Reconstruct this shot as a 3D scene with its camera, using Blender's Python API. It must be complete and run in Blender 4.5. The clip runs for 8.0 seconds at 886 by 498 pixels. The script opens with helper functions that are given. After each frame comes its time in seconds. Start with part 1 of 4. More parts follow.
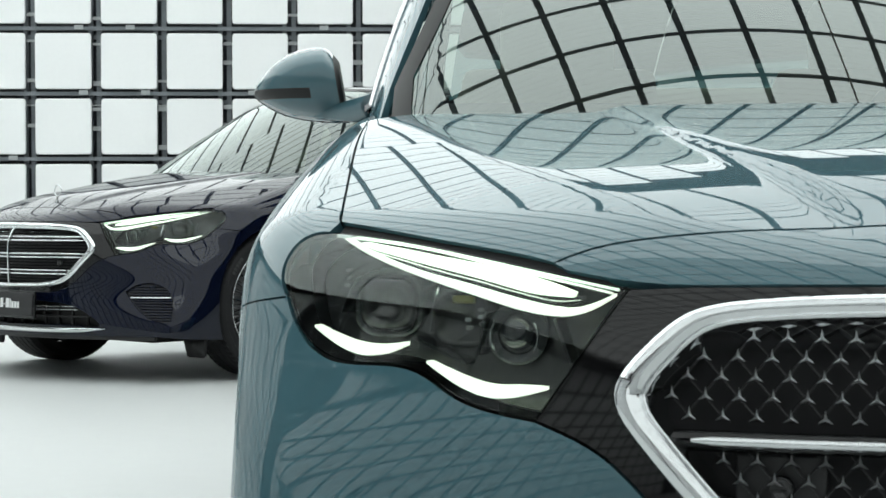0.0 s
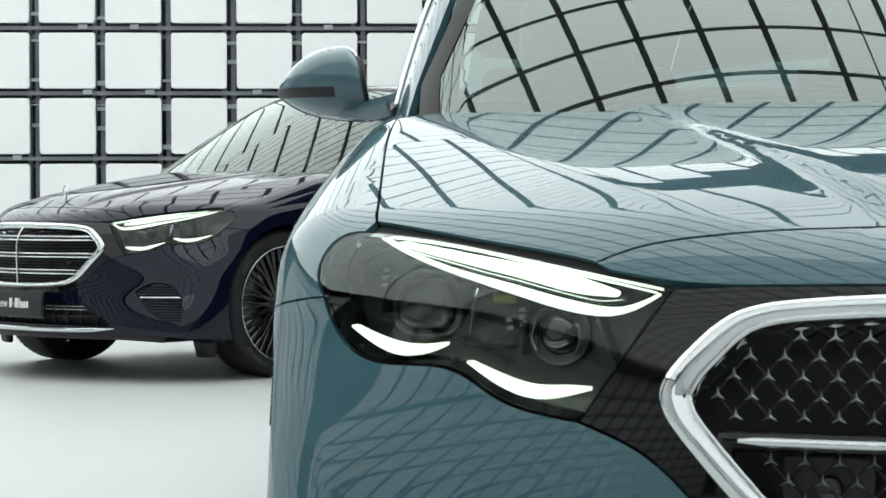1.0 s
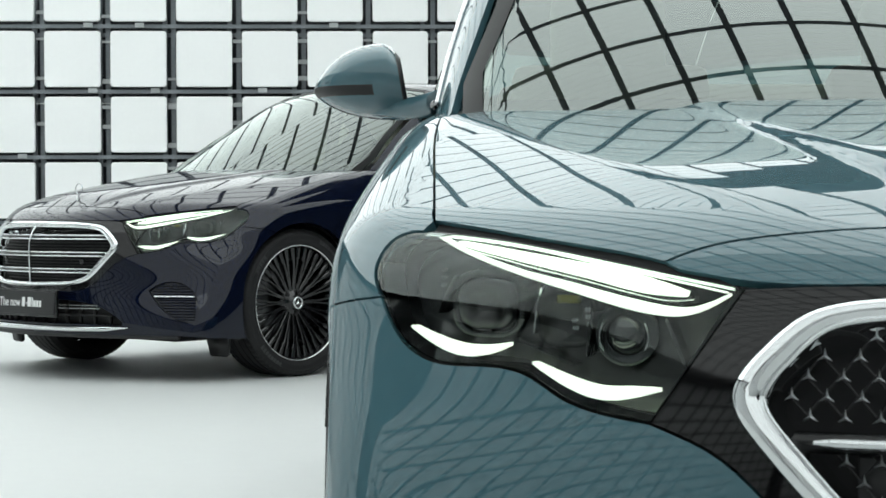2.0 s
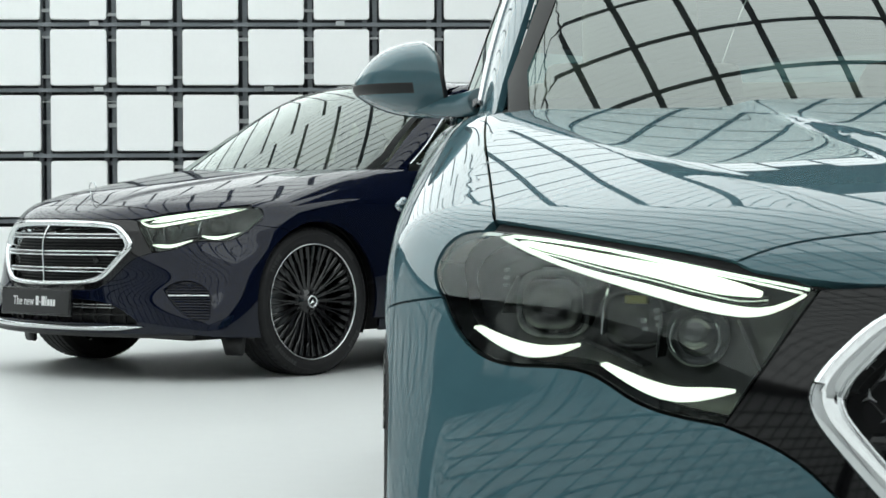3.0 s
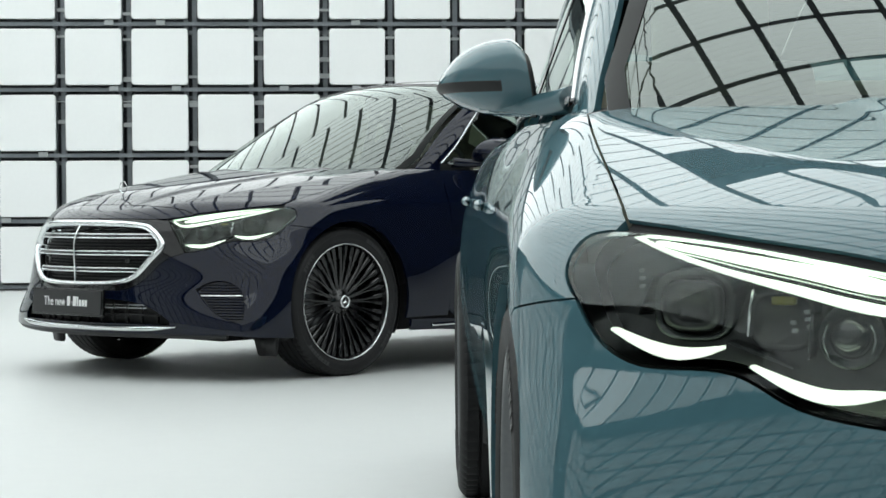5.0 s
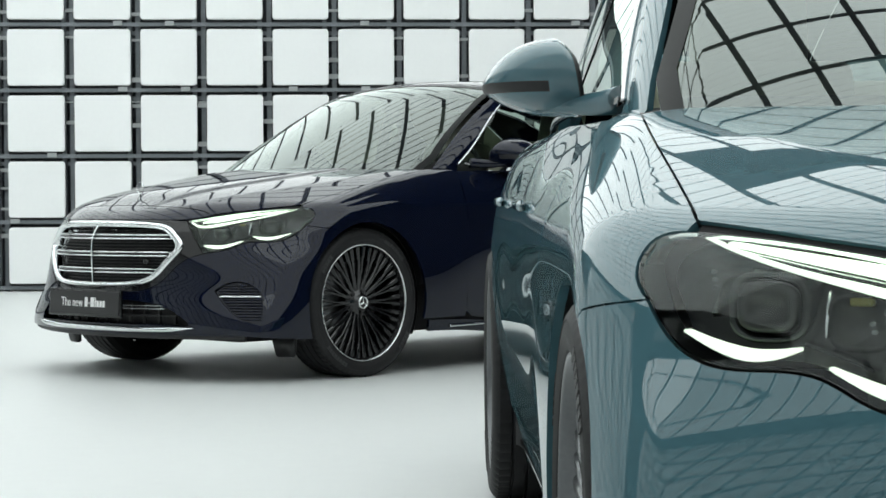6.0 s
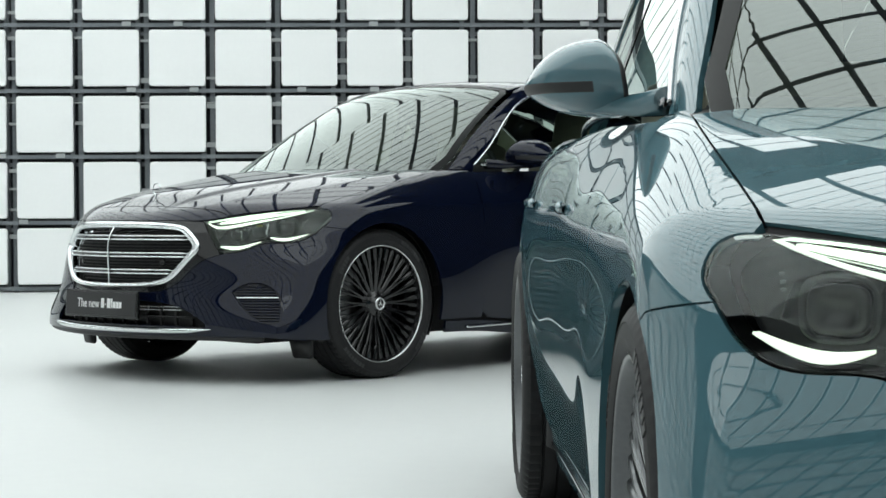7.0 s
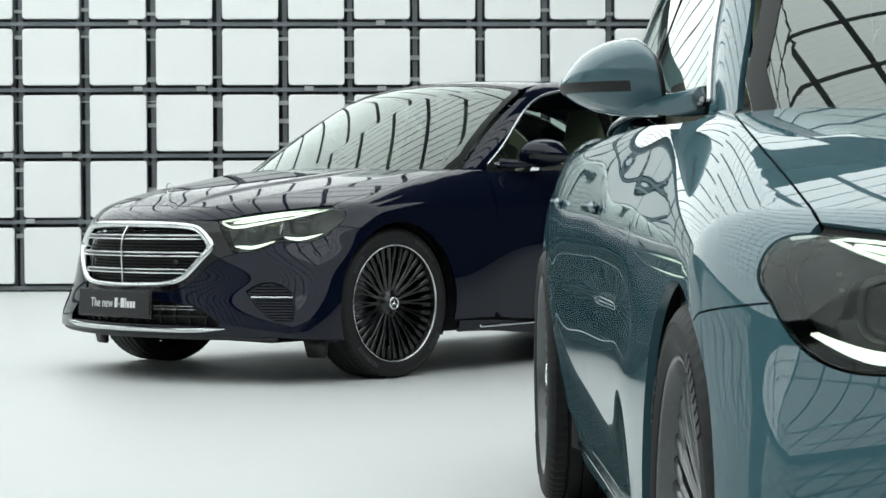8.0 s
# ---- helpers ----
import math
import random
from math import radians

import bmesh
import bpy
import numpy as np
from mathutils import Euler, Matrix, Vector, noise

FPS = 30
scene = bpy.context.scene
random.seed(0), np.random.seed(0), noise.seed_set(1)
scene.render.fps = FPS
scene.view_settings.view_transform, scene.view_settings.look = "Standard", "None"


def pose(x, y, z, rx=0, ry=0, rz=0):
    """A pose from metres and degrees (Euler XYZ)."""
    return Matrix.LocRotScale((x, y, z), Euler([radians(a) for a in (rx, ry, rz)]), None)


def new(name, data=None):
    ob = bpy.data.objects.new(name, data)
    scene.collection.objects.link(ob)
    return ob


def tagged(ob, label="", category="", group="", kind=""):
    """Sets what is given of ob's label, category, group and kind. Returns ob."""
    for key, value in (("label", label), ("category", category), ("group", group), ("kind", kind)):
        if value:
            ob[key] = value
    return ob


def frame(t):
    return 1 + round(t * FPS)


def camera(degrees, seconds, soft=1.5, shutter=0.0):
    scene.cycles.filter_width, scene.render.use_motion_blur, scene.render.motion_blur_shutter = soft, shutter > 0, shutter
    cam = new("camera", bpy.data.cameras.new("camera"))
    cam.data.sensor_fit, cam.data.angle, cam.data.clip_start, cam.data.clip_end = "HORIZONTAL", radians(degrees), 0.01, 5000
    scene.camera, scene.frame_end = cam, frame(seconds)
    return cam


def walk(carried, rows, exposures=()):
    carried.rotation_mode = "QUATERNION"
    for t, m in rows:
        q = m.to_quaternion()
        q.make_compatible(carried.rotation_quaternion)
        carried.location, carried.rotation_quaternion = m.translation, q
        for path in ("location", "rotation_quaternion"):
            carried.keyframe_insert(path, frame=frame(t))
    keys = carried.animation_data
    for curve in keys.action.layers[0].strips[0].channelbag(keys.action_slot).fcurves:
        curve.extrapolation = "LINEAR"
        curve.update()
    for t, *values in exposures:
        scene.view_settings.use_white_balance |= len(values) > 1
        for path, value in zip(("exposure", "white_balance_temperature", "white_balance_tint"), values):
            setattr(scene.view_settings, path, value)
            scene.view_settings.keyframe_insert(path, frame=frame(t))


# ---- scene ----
import collections
from mathutils import geometry

cam = camera(23.680, 8.0)
cam.data.dof.use_dof, cam.data.dof.focus_distance, cam.data.dof.aperture_fstop = True, 5.2, 30.0
ROWS = [
    (0, 0.0000, 0.0000, 0.8292, -3.2005, -1.2862, 0.0986),
    (0.5, -0.0189, 0.0095, 0.8291, -3.2038, -1.2964, 0.1325),
    (1, -0.0468, 0.0219, 0.8289, -3.2165, -1.3042, 0.1654),
    (1.5, -0.0842, 0.0377, 0.8292, -3.2516, -1.3266, 0.1931),
    (3, -0.1998, 0.0874, 0.8318, -3.3390, -1.4019, 0.2517),
    (3.5, -0.2401, 0.1034, 0.8319, -3.3546, -1.4184, 0.2647),
    (4, -0.2812, 0.1189, 0.8319, -3.3598, -1.4124, 0.2729),
    (4.5, -0.3204, 0.1336, 0.8320, -3.3838, -1.4100, 0.2778),
    (6, -0.4457, 0.1708, 0.8326, -3.4026, -1.3925, 0.2880),
    (6.5, -0.4851, 0.1826, 0.8332, -3.3980, -1.3742, 0.2880),
    (7, -0.5225, 0.1942, 0.8340, -3.3964, -1.3745, 0.2845),
    (7.5, -0.5548, 0.2055, 0.8348, -3.4023, -1.3855, 0.2808),
    (8, -0.5866, 0.2171, 0.8356, -3.3967, -1.3997, 0.2786),
]
walk(cam, [(t, pose(x, y, z, 90 + pitch, roll, yaw)) for t, x, y, z, yaw, pitch, roll in ROWS])

# ---- the hall's size, and the light: the ceiling's lamp panels are the only lamps besides the cars' own ----
BACK, FAR, FRONT, LEFT, RIGHT, HIGH = 19.48, 41.0, -9.0, -10.0, 10.0, 6.0
world = bpy.data.worlds.new("hall_dark")
scene.world = world
world.use_nodes = True
world.node_tree.nodes["Background"].inputs[0].default_value = (0.9, 0.95, 1.0, 1)
world.node_tree.nodes["Background"].inputs[1].default_value = 0.02
scene.view_settings.exposure = 0.0
CEILING_LIGHT = 2.28

# ---- materials ----
def material(name, color, rough=0.5, metal=0.0, coat=0.0, emit=0.0, grain=0.0, size=200.0, bump=0.0, coat_rough=0.02, spec=0.5, coat_ior=1.5):
    """A principled surface whose colour and gloss vary at two scales."""
    m = bpy.data.materials.new(name)
    m.use_nodes = True
    n, l = m.node_tree.nodes, m.node_tree.links
    s = n["Principled BSDF"]
    s.inputs["Base Color"].default_value = (*color, 1)
    s.inputs["Roughness"].default_value, s.inputs["Metallic"].default_value = rough, metal
    s.inputs["Coat Weight"].default_value, s.inputs["Coat Roughness"].default_value = coat, coat_rough
    s.inputs["Coat IOR"].default_value = coat_ior
    s.inputs["Specular IOR Level"].default_value = spec
    if emit:
        s.inputs["Emission Color"].default_value, s.inputs["Emission Strength"].default_value = (*color, 1), emit
    if grain or bump:
        where, fine, broad, both = n.new("ShaderNodeTexCoord"), n.new("ShaderNodeTexNoise"), n.new("ShaderNodeTexNoise"), n.new("ShaderNodeMath")
        fine.inputs["Scale"].default_value, broad.inputs["Scale"].default_value = size, size / 40
        fine.inputs["Detail"].default_value, broad.inputs["Detail"].default_value = 3, 4
        both.operation = "ADD"
        l.new(where.outputs["Object"], fine.inputs["Vector"]), l.new(where.outputs["Object"], broad.inputs["Vector"])
        l.new(fine.outputs["Fac"], both.inputs[0]), l.new(broad.outputs["Fac"], both.inputs[1])
        if grain:
            ramp = n.new("ShaderNodeMapRange")
            ramp.inputs["From Min"].default_value, ramp.inputs["From Max"].default_value = 0.6, 1.4
            ramp.inputs["To Min"].default_value, ramp.inputs["To Max"].default_value = 1 - grain, 1 + grain
            tone = n.new("ShaderNodeVectorMath")
            tone.operation = "SCALE"
            tone.inputs[0].default_value = color
            l.new(both.outputs[0], ramp.inputs["Value"]), l.new(ramp.outputs[0], tone.inputs["Scale"]), l.new(tone.outputs[0], s.inputs["Base Color"])
        if bump:
            b = n.new("ShaderNodeBump")
            b.inputs["Strength"].default_value, b.inputs["Distance"].default_value = bump, 0.001
            l.new(both.outputs[0], b.inputs["Height"]), l.new(b.outputs[0], s.inputs["Normal"])
    return m


def pane(name, tint, ior=1.5, gloss_rough=0.0):
    """Clear sheet glass: it lets the light straight through, and mirrors more the flatter it is seen."""
    m = bpy.data.materials.new(name)
    m.use_nodes = True
    n, l = m.node_tree.nodes, m.node_tree.links
    n.remove(n["Principled BSDF"])
    through_glass, mirror, mix, fres = n.new("ShaderNodeBsdfTransparent"), n.new("ShaderNodeBsdfGlossy"), n.new("ShaderNodeMixShader"), n.new("ShaderNodeFresnel")
    through_glass.inputs[0].default_value = (*tint, 1)
    mirror.inputs["Color"].default_value, mirror.inputs["Roughness"].default_value = (0.93, 1, 0.97, 1), gloss_rough
    fres.inputs["IOR"].default_value = ior
    l.new(fres.outputs[0], mix.inputs[0]), l.new(through_glass.outputs[0], mix.inputs[1]), l.new(mirror.outputs[0], mix.inputs[2])
    l.new(mix.outputs[0], n["Material Output"].inputs["Surface"])
    return m


def paint(name, color, rough=0.42, metal=0.15, coat=1.0, coat_ior=1.5):
    """Metallic car paint: a coloured flake coat below clear lacquer."""
    return material(name, color, rough, metal, coat, grain=0.06, size=900.0, coat_rough=0.0, spec=0.0, coat_ior=coat_ior)


TEAL = paint("teal_paint", (0.062, 0.140, 0.168), coat=0.88, coat_ior=1.75)
NAVY = paint("navy_paint", (0.0022, 0.0042, 0.0140), 0.4, 0.15, 0.80)
BLACK_GLOSS = material("black_gloss", (0.005, 0.005, 0.0055), 0.05, 0, 0.0, grain=0.2, size=300)
BLACK = material("black_plastic", (0.014, 0.014, 0.015), 0.5, grain=0.25, size=500, bump=0.1)
DARK_VOID = material("dark_inside", (0.006, 0.006, 0.007), 0.8, grain=0.2, size=80)
CHROME = material("chrome", (0.80, 0.82, 0.83), 0.05, 1.0, grain=0.03, size=60)
BORDER = material("glass_border", (0.008, 0.009, 0.009), 0.3, grain=0.2, size=200, spec=0.08)
STUD = material("silver_stud", (0.74, 0.76, 0.77), 0.30, 0.9, grain=0.05, size=150)
BRACKET = material("light_bracket", (0.5, 0.52, 0.53), 0.5, grain=0.1, size=60)
SATIN = material("satin_chrome", (0.62, 0.64, 0.65), 0.18, 1.0, grain=0.05, size=150)
RUBBER = material("tyre_rubber", (0.013, 0.013, 0.014), 0.6, grain=0.3, size=240, bump=0.25, spec=0.3)
RUBBER_MARK = material("raised_rubber", (0.035, 0.035, 0.036), 0.5, grain=0.2, size=300, spec=0.4)
RIM_BLACK = material("black_alloy", (0.008, 0.008, 0.009), 0.16, 0.3, 0.6, grain=0.15, size=120)
RIM_GREY = material("grey_alloy", (0.15, 0.155, 0.16), 0.3, 0.85, 0.2, grain=0.1, size=120)
RIM_CUT = material("turned_alloy", (0.72, 0.73, 0.74), 0.2, 1.0, grain=0.05, size=400)
GLASS = pane("car_glass", (0.28, 0.36, 0.32), 2.0)
SIDE_GLASS = pane("side_glass", (0.42, 0.52, 0.46), 1.5)
LENS = pane("lamp_cover", (0.92, 0.95, 0.94), 1.46)
LAMP_LIT = material("lamp_light", (0.88, 1.0, 0.84), 0.4, emit=1.25)
LAMP_SHELL = material("lamp_housing", (0.012, 0.013, 0.014), 0.3, 0.2, grain=0.15, size=160)
LAMP_GREY = material("lamp_bezel", (0.05, 0.053, 0.055), 0.2, 0.85, grain=0.1, size=160)
LEATHER = material("seat_leather", (0.46, 0.44, 0.34), 0.5, grain=0.12, size=120, bump=0.2)
DASH = material("dashboard_black", (0.02, 0.02, 0.021), 0.6, grain=0.2, size=120, bump=0.2)
WHITE_BOARD = material("white_board", (0.88, 0.89, 0.89), 0.45, grain=0.015, size=30, bump=0.03)
FRAME_GREY = material("grey_frame", (0.22, 0.24, 0.26), 0.5, grain=0.15, size=40)
RECESS = material("dark_recess", (0.035, 0.04, 0.045), 0.8, grain=0.3, size=12)
FLOOR_WHITE = material("white_floor", (0.60, 0.615, 0.61), 0.42, grain=0.02, size=12, bump=0.02)
CEILING_DARK = material("dark_ceiling", (0.03, 0.035, 0.04), 0.8, grain=0.2, size=10)
LAMP_PANEL = material("lamp_panel", (0.925, 1.0, 0.99), 0.9, emit=CEILING_LIGHT, spec=0.0)
LAMP_DIM = material("dimmed_lamp_panel", (0.925, 1.0, 0.99), 0.9, emit=CEILING_LIGHT * 0.50, spec=0.0)
for lamp_coat in (LAMP_PANEL, LAMP_DIM):
    lamp_coat.node_tree.nodes["Principled BSDF"].inputs["Base Color"].default_value = (0.05, 0.05, 0.05, 1)
PLATE_WHITE = material("plate_lettering", (0.8, 0.8, 0.8), 0.4)

# ---- the cars' shape: smooth fields, below zero inside; x to the car's left, y to its rear from the front axle, z up ----
class Curve:
    """A natural cubic spline through a few knots, straight beyond its ends."""

    def __init__(self, xs, ys):
        x, y = np.array(xs, float), np.array(ys, float)
        n, h = len(x), np.diff(x)
        a, b = np.eye(n), np.zeros(n)
        for i in range(1, n - 1):
            a[i, i - 1:i + 2] = h[i - 1], 2 * (h[i - 1] + h[i]), h[i]
            b[i] = 6 * ((y[i + 1] - y[i]) / h[i] - (y[i] - y[i - 1]) / h[i - 1])
        self.x, self.y, self.h, self.m = x, y, h, np.linalg.solve(a, b)
        self.first = (y[1] - y[0]) / h[0] - h[0] * self.m[1] / 6
        self.last = (y[-1] - y[-2]) / h[-1] + h[-1] * self.m[-2] / 6

    def __call__(self, q):
        q = np.asarray(q, float)
        c = np.clip(q, self.x[0], self.x[-1])
        i = np.clip(np.searchsorted(self.x, c) - 1, 0, len(self.h) - 1)
        h, a, b = self.h[i], self.x[i + 1] - c, c - self.x[i]
        v = (self.m[i] * a ** 3 + self.m[i + 1] * b ** 3) / (6 * h) + (self.y[i] / h - self.m[i] * h / 6) * a + (self.y[i + 1] / h - self.m[i + 1] * h / 6) * b
        return v + np.minimum(q - self.x[0], 0) * self.first + np.maximum(q - self.x[-1], 0) * self.last


def smax(a, b, k):
    return np.maximum(a, b) + np.maximum(k - np.abs(a - b), 0) ** 2 / (4 * k)


def ease(a, w):
    """A ramp: 0 well below zero, a well above it, rounded over w."""
    return 0.5 * (a + np.sqrt(a * a + w * w))


def step(a, w):
    return 0.5 + 0.5 * np.tanh(a / w)


PLAN = Curve([-0.95, -0.45, 0.0, 0.8, 2.0, 3.0, 3.6, 4.15], [0.890, 0.942, 0.950, 0.949, 0.944, 0.936, 0.885, 0.78])
TOP = Curve([-0.90, -0.80, -0.66, -0.49, -0.2, 0.1, 0.5, 1.0, 2.0, 3.0, 3.7, 4.1], [0.690, 0.752, 0.806, 0.850, 0.902, 0.944, 0.985, 1.005, 1.02, 1.035, 1.04, 0.97])
CROWN = Curve([-0.9, -0.3, 0.2, 0.6, 1.0], [0.085, 0.085, 0.055, 0.02, 0.02])
BOW = Curve([0.15, 0.24, 0.41, 0.52, 0.62, 0.9], [0.33, 0.37, 0.49, 0.58, 0.67, 0.69])
NOSE = Curve([0.15, 0.24, 0.45, 0.62, 0.75], [-0.83, -0.872, -0.880, -0.885, -0.868])
OUTER = Curve([-0.6, -0.3, 0.1, 0.5], [0.42, 0.545, 0.66, 0.715])
INNER = Curve([-0.56, -0.2, 0.2, 0.6], [0.235, 0.315, 0.38, 0.42])


def body_field(p):
    x, y, z = np.abs(p[:, 0]), p[:, 1], p[:, 2]
    # bonnet and belt, with two creases on each side
    top = TOP(y) - CROWN(y) * x * x
    on = step(0.75 - y, 0.15) * step(y + 0.60, 0.09)
    top = top + on * (0.011 * step(INNER(y) - x, 0.016) - 0.13 * ease(x - OUTER(y), 0.012) + 0.006)
    a = (z - top) / 1.04
    # flanks
    w = PLAN(y) - 0.30 * ease(z - 0.60, 0.10) ** 2 - (0.42 - 0.19 * step(y - 1.15, 0.25)) * ease(z - 0.795, 0.035) - 0.55 * ease(0.36 - z, 0.1) ** 2
    w = w - 0.066 * step(0.40 - z, 0.17) * step(y - 0.80, 0.22) * step(2.66 - y, 0.08)
    b = x - w
    # nose
    f = NOSE(z) + BOW(z) * x * x + 0.55 * ease(z - 0.71, 0.04)
    f = f - 0.018 * np.exp(-((z - 0.56) / 0.12) ** 2) * step(x - 0.40, 0.10)
    c = (f - y) / np.sqrt(1 + (1.36 * x) ** 2)
    # tail
    d = y - (4.09 - 0.30 * x * x - 0.25 * ease(0.62 - z, 0.2))
    return smax(smax(smax(a, b, 0.075), c, 0.07), d, 0.12)


ROOF = Curve([0.9, 1.25, 1.65, 2.2, 2.7, 3.2, 3.6], [1.395, 1.445, 1.466, 1.452, 1.385, 1.235, 1.07])
WAIST = Curve([0.4, 0.8, 1.3, 2.4, 3.4], [0.745, 0.787, 0.808, 0.795, 0.68])


def cabin_field(p):
    x, y, z = np.abs(p[:, 0]), p[:, 1], p[:, 2]
    a = z - ROOF(y) + 0.10 * x * x
    s = y - 0.33 - 0.40 * x * x
    b = (z - 0.985 - 0.60 * s + 0.08 * s * s) / 1.13
    c = (x - WAIST(y) + 0.36 * (z - 1.0) + 0.25 * ease(z - 1.2, 0.1) ** 2) / 1.1
    return smax(smax(a, b, 0.06), c, 0.07)


def slope_of(field, p):
    g = np.stack([field(p + e) - field(p - e) for e in np.eye(3) * 1e-3], 1)
    return g / np.linalg.norm(g, axis=1)[:, None]


def cast(field, origin, way, off=0.0, reach=3.4, n=64):
    """Where rays from outside first meet the surface lowered by off."""
    lo, hi, met = np.zeros(len(origin)), np.full(len(origin), reach), np.zeros(len(origin), bool)
    last = np.zeros(len(origin))
    for t in np.linspace(0.05, reach, n):
        inside = (field(origin + way * t) + off < 0) & ~met
        lo[inside], hi[inside] = last[inside], t
        met |= inside
        last[:] = t
    for _ in range(20):
        mid = (lo + hi) / 2
        into = field(origin + way * mid[:, None]) + off < 0
        hi, lo = np.where(into, mid, hi), np.where(into, lo, mid)
    return origin + way * hi[:, None], met
# ---- making meshes ----
def mesh_of(name, verts, faces, normals=None):
    me = bpy.data.meshes.new(name)
    me.from_pydata([tuple(v) for v in verts], [], [tuple(int(i) for i in f) for f in faces])
    me.validate()
    me.polygons.foreach_set("use_smooth", [normals is not None] * len(me.polygons))
    if normals is not None:
        me.normals_split_custom_set_from_vertices([tuple(n) for n in normals])
    return me


def from_bm(name, bm, smooth=False):
    me = bpy.data.meshes.new(name)
    bmesh.ops.recalc_face_normals(bm, faces=bm.faces)
    bm.to_mesh(me)
    bm.free()
    me.polygons.foreach_set("use_smooth", [smooth] * len(me.polygons))
    return me


def part(name, me, mat, parent=None, label=""):
    """A mesh object, under a thing or under a part."""
    ob = new(name, me)
    if len(me.materials) == 0:
        me.materials.append(mat)
    ob.parent = parent
    return tagged(ob, label)


def box(bm, x0, x1, y0, y1, z0, z1):
    v = [bm.verts.new((x, y, z)) for x in (x0, x1) for y in (y0, y1) for z in (z0, z1)]
    for q in ((0, 1, 3, 2), (4, 6, 7, 5), (0, 4, 5, 1), (2, 3, 7, 6), (0, 2, 6, 4), (1, 5, 7, 3)):
        bm.faces.new([v[i] for i in q])
    return v


def box_mesh(name, x0, x1, y0, y1, z0, z1, bevel=0.0):
    bm = bmesh.new()
    box(bm, x0, x1, y0, y1, z0, z1)
    if bevel:
        bmesh.ops.bevel(bm, geom=bm.edges, offset=bevel, segments=2, affect="EDGES", profile=0.7)
    return from_bm(name, bm, bevel > 0)


# ---- the hall ----
PITCH, FIRST, FOOT, SIDE = 0.5975, -3.278, 0.027, 0.508


def setting(name, me, mat, label, category):
    return tagged(part(name, me, mat), label, category, kind="structure")


setting("floor", box_mesh("floor", LEFT, RIGHT, FRONT, FAR, -0.1, 0), FLOOR_WHITE, "seamless white painted studio floor", "floor")


def board_mesh(side, depth, corner=0.028):
    """A square white board with rounded corners and a soft front edge, facing -y, its middle at the origin."""
    bm = bmesh.new()
    ring = []
    for k in range(4):
        for j in range(5):
            a = math.pi / 2 * (k + j / 4)
            cx, cz = ((1, 1), (-1, 1), (-1, -1), (1, -1))[k]
            ring.append((cx * (side / 2 - corner) + corner * math.cos(a), cz * (side / 2 - corner) + corner * math.sin(a)))
    loops = []
    for y, shrink in ((depth, 0), (0.008, 0), (0.002, 0.003), (0, 0.008)):
        k = 1 - 2 * shrink / side
        loops.append([bm.verts.new((x * k, y, z * k)) for x, z in ring])
    for a, b in zip(loops, loops[1:]):
        for i in range(len(ring)):
            j = (i + 1) % len(ring)
            bm.faces.new((a[i], a[j], b[j], b[i]))
    bm.faces.new(loops[-1]), bm.faces.new(loops[0][::-1])
    return from_bm("board", bm)


def sweep_rod(x0, x1, y, z, r, sides=8):
    bm = bmesh.new()
    ends = [[bm.verts.new((x, y + r * math.cos(2 * math.pi * k / sides), z + r * math.sin(2 * math.pi * k / sides))) for k in range(sides)] for x in (x0, x1)]
    for k in range(sides):
        bm.faces.new((ends[0][k], ends[0][(k + 1) % sides], ends[1][(k + 1) % sides], ends[1][k]))
    bm.faces.new(ends[0]), bm.faces.new(ends[1])
    return from_bm("cable", bm)


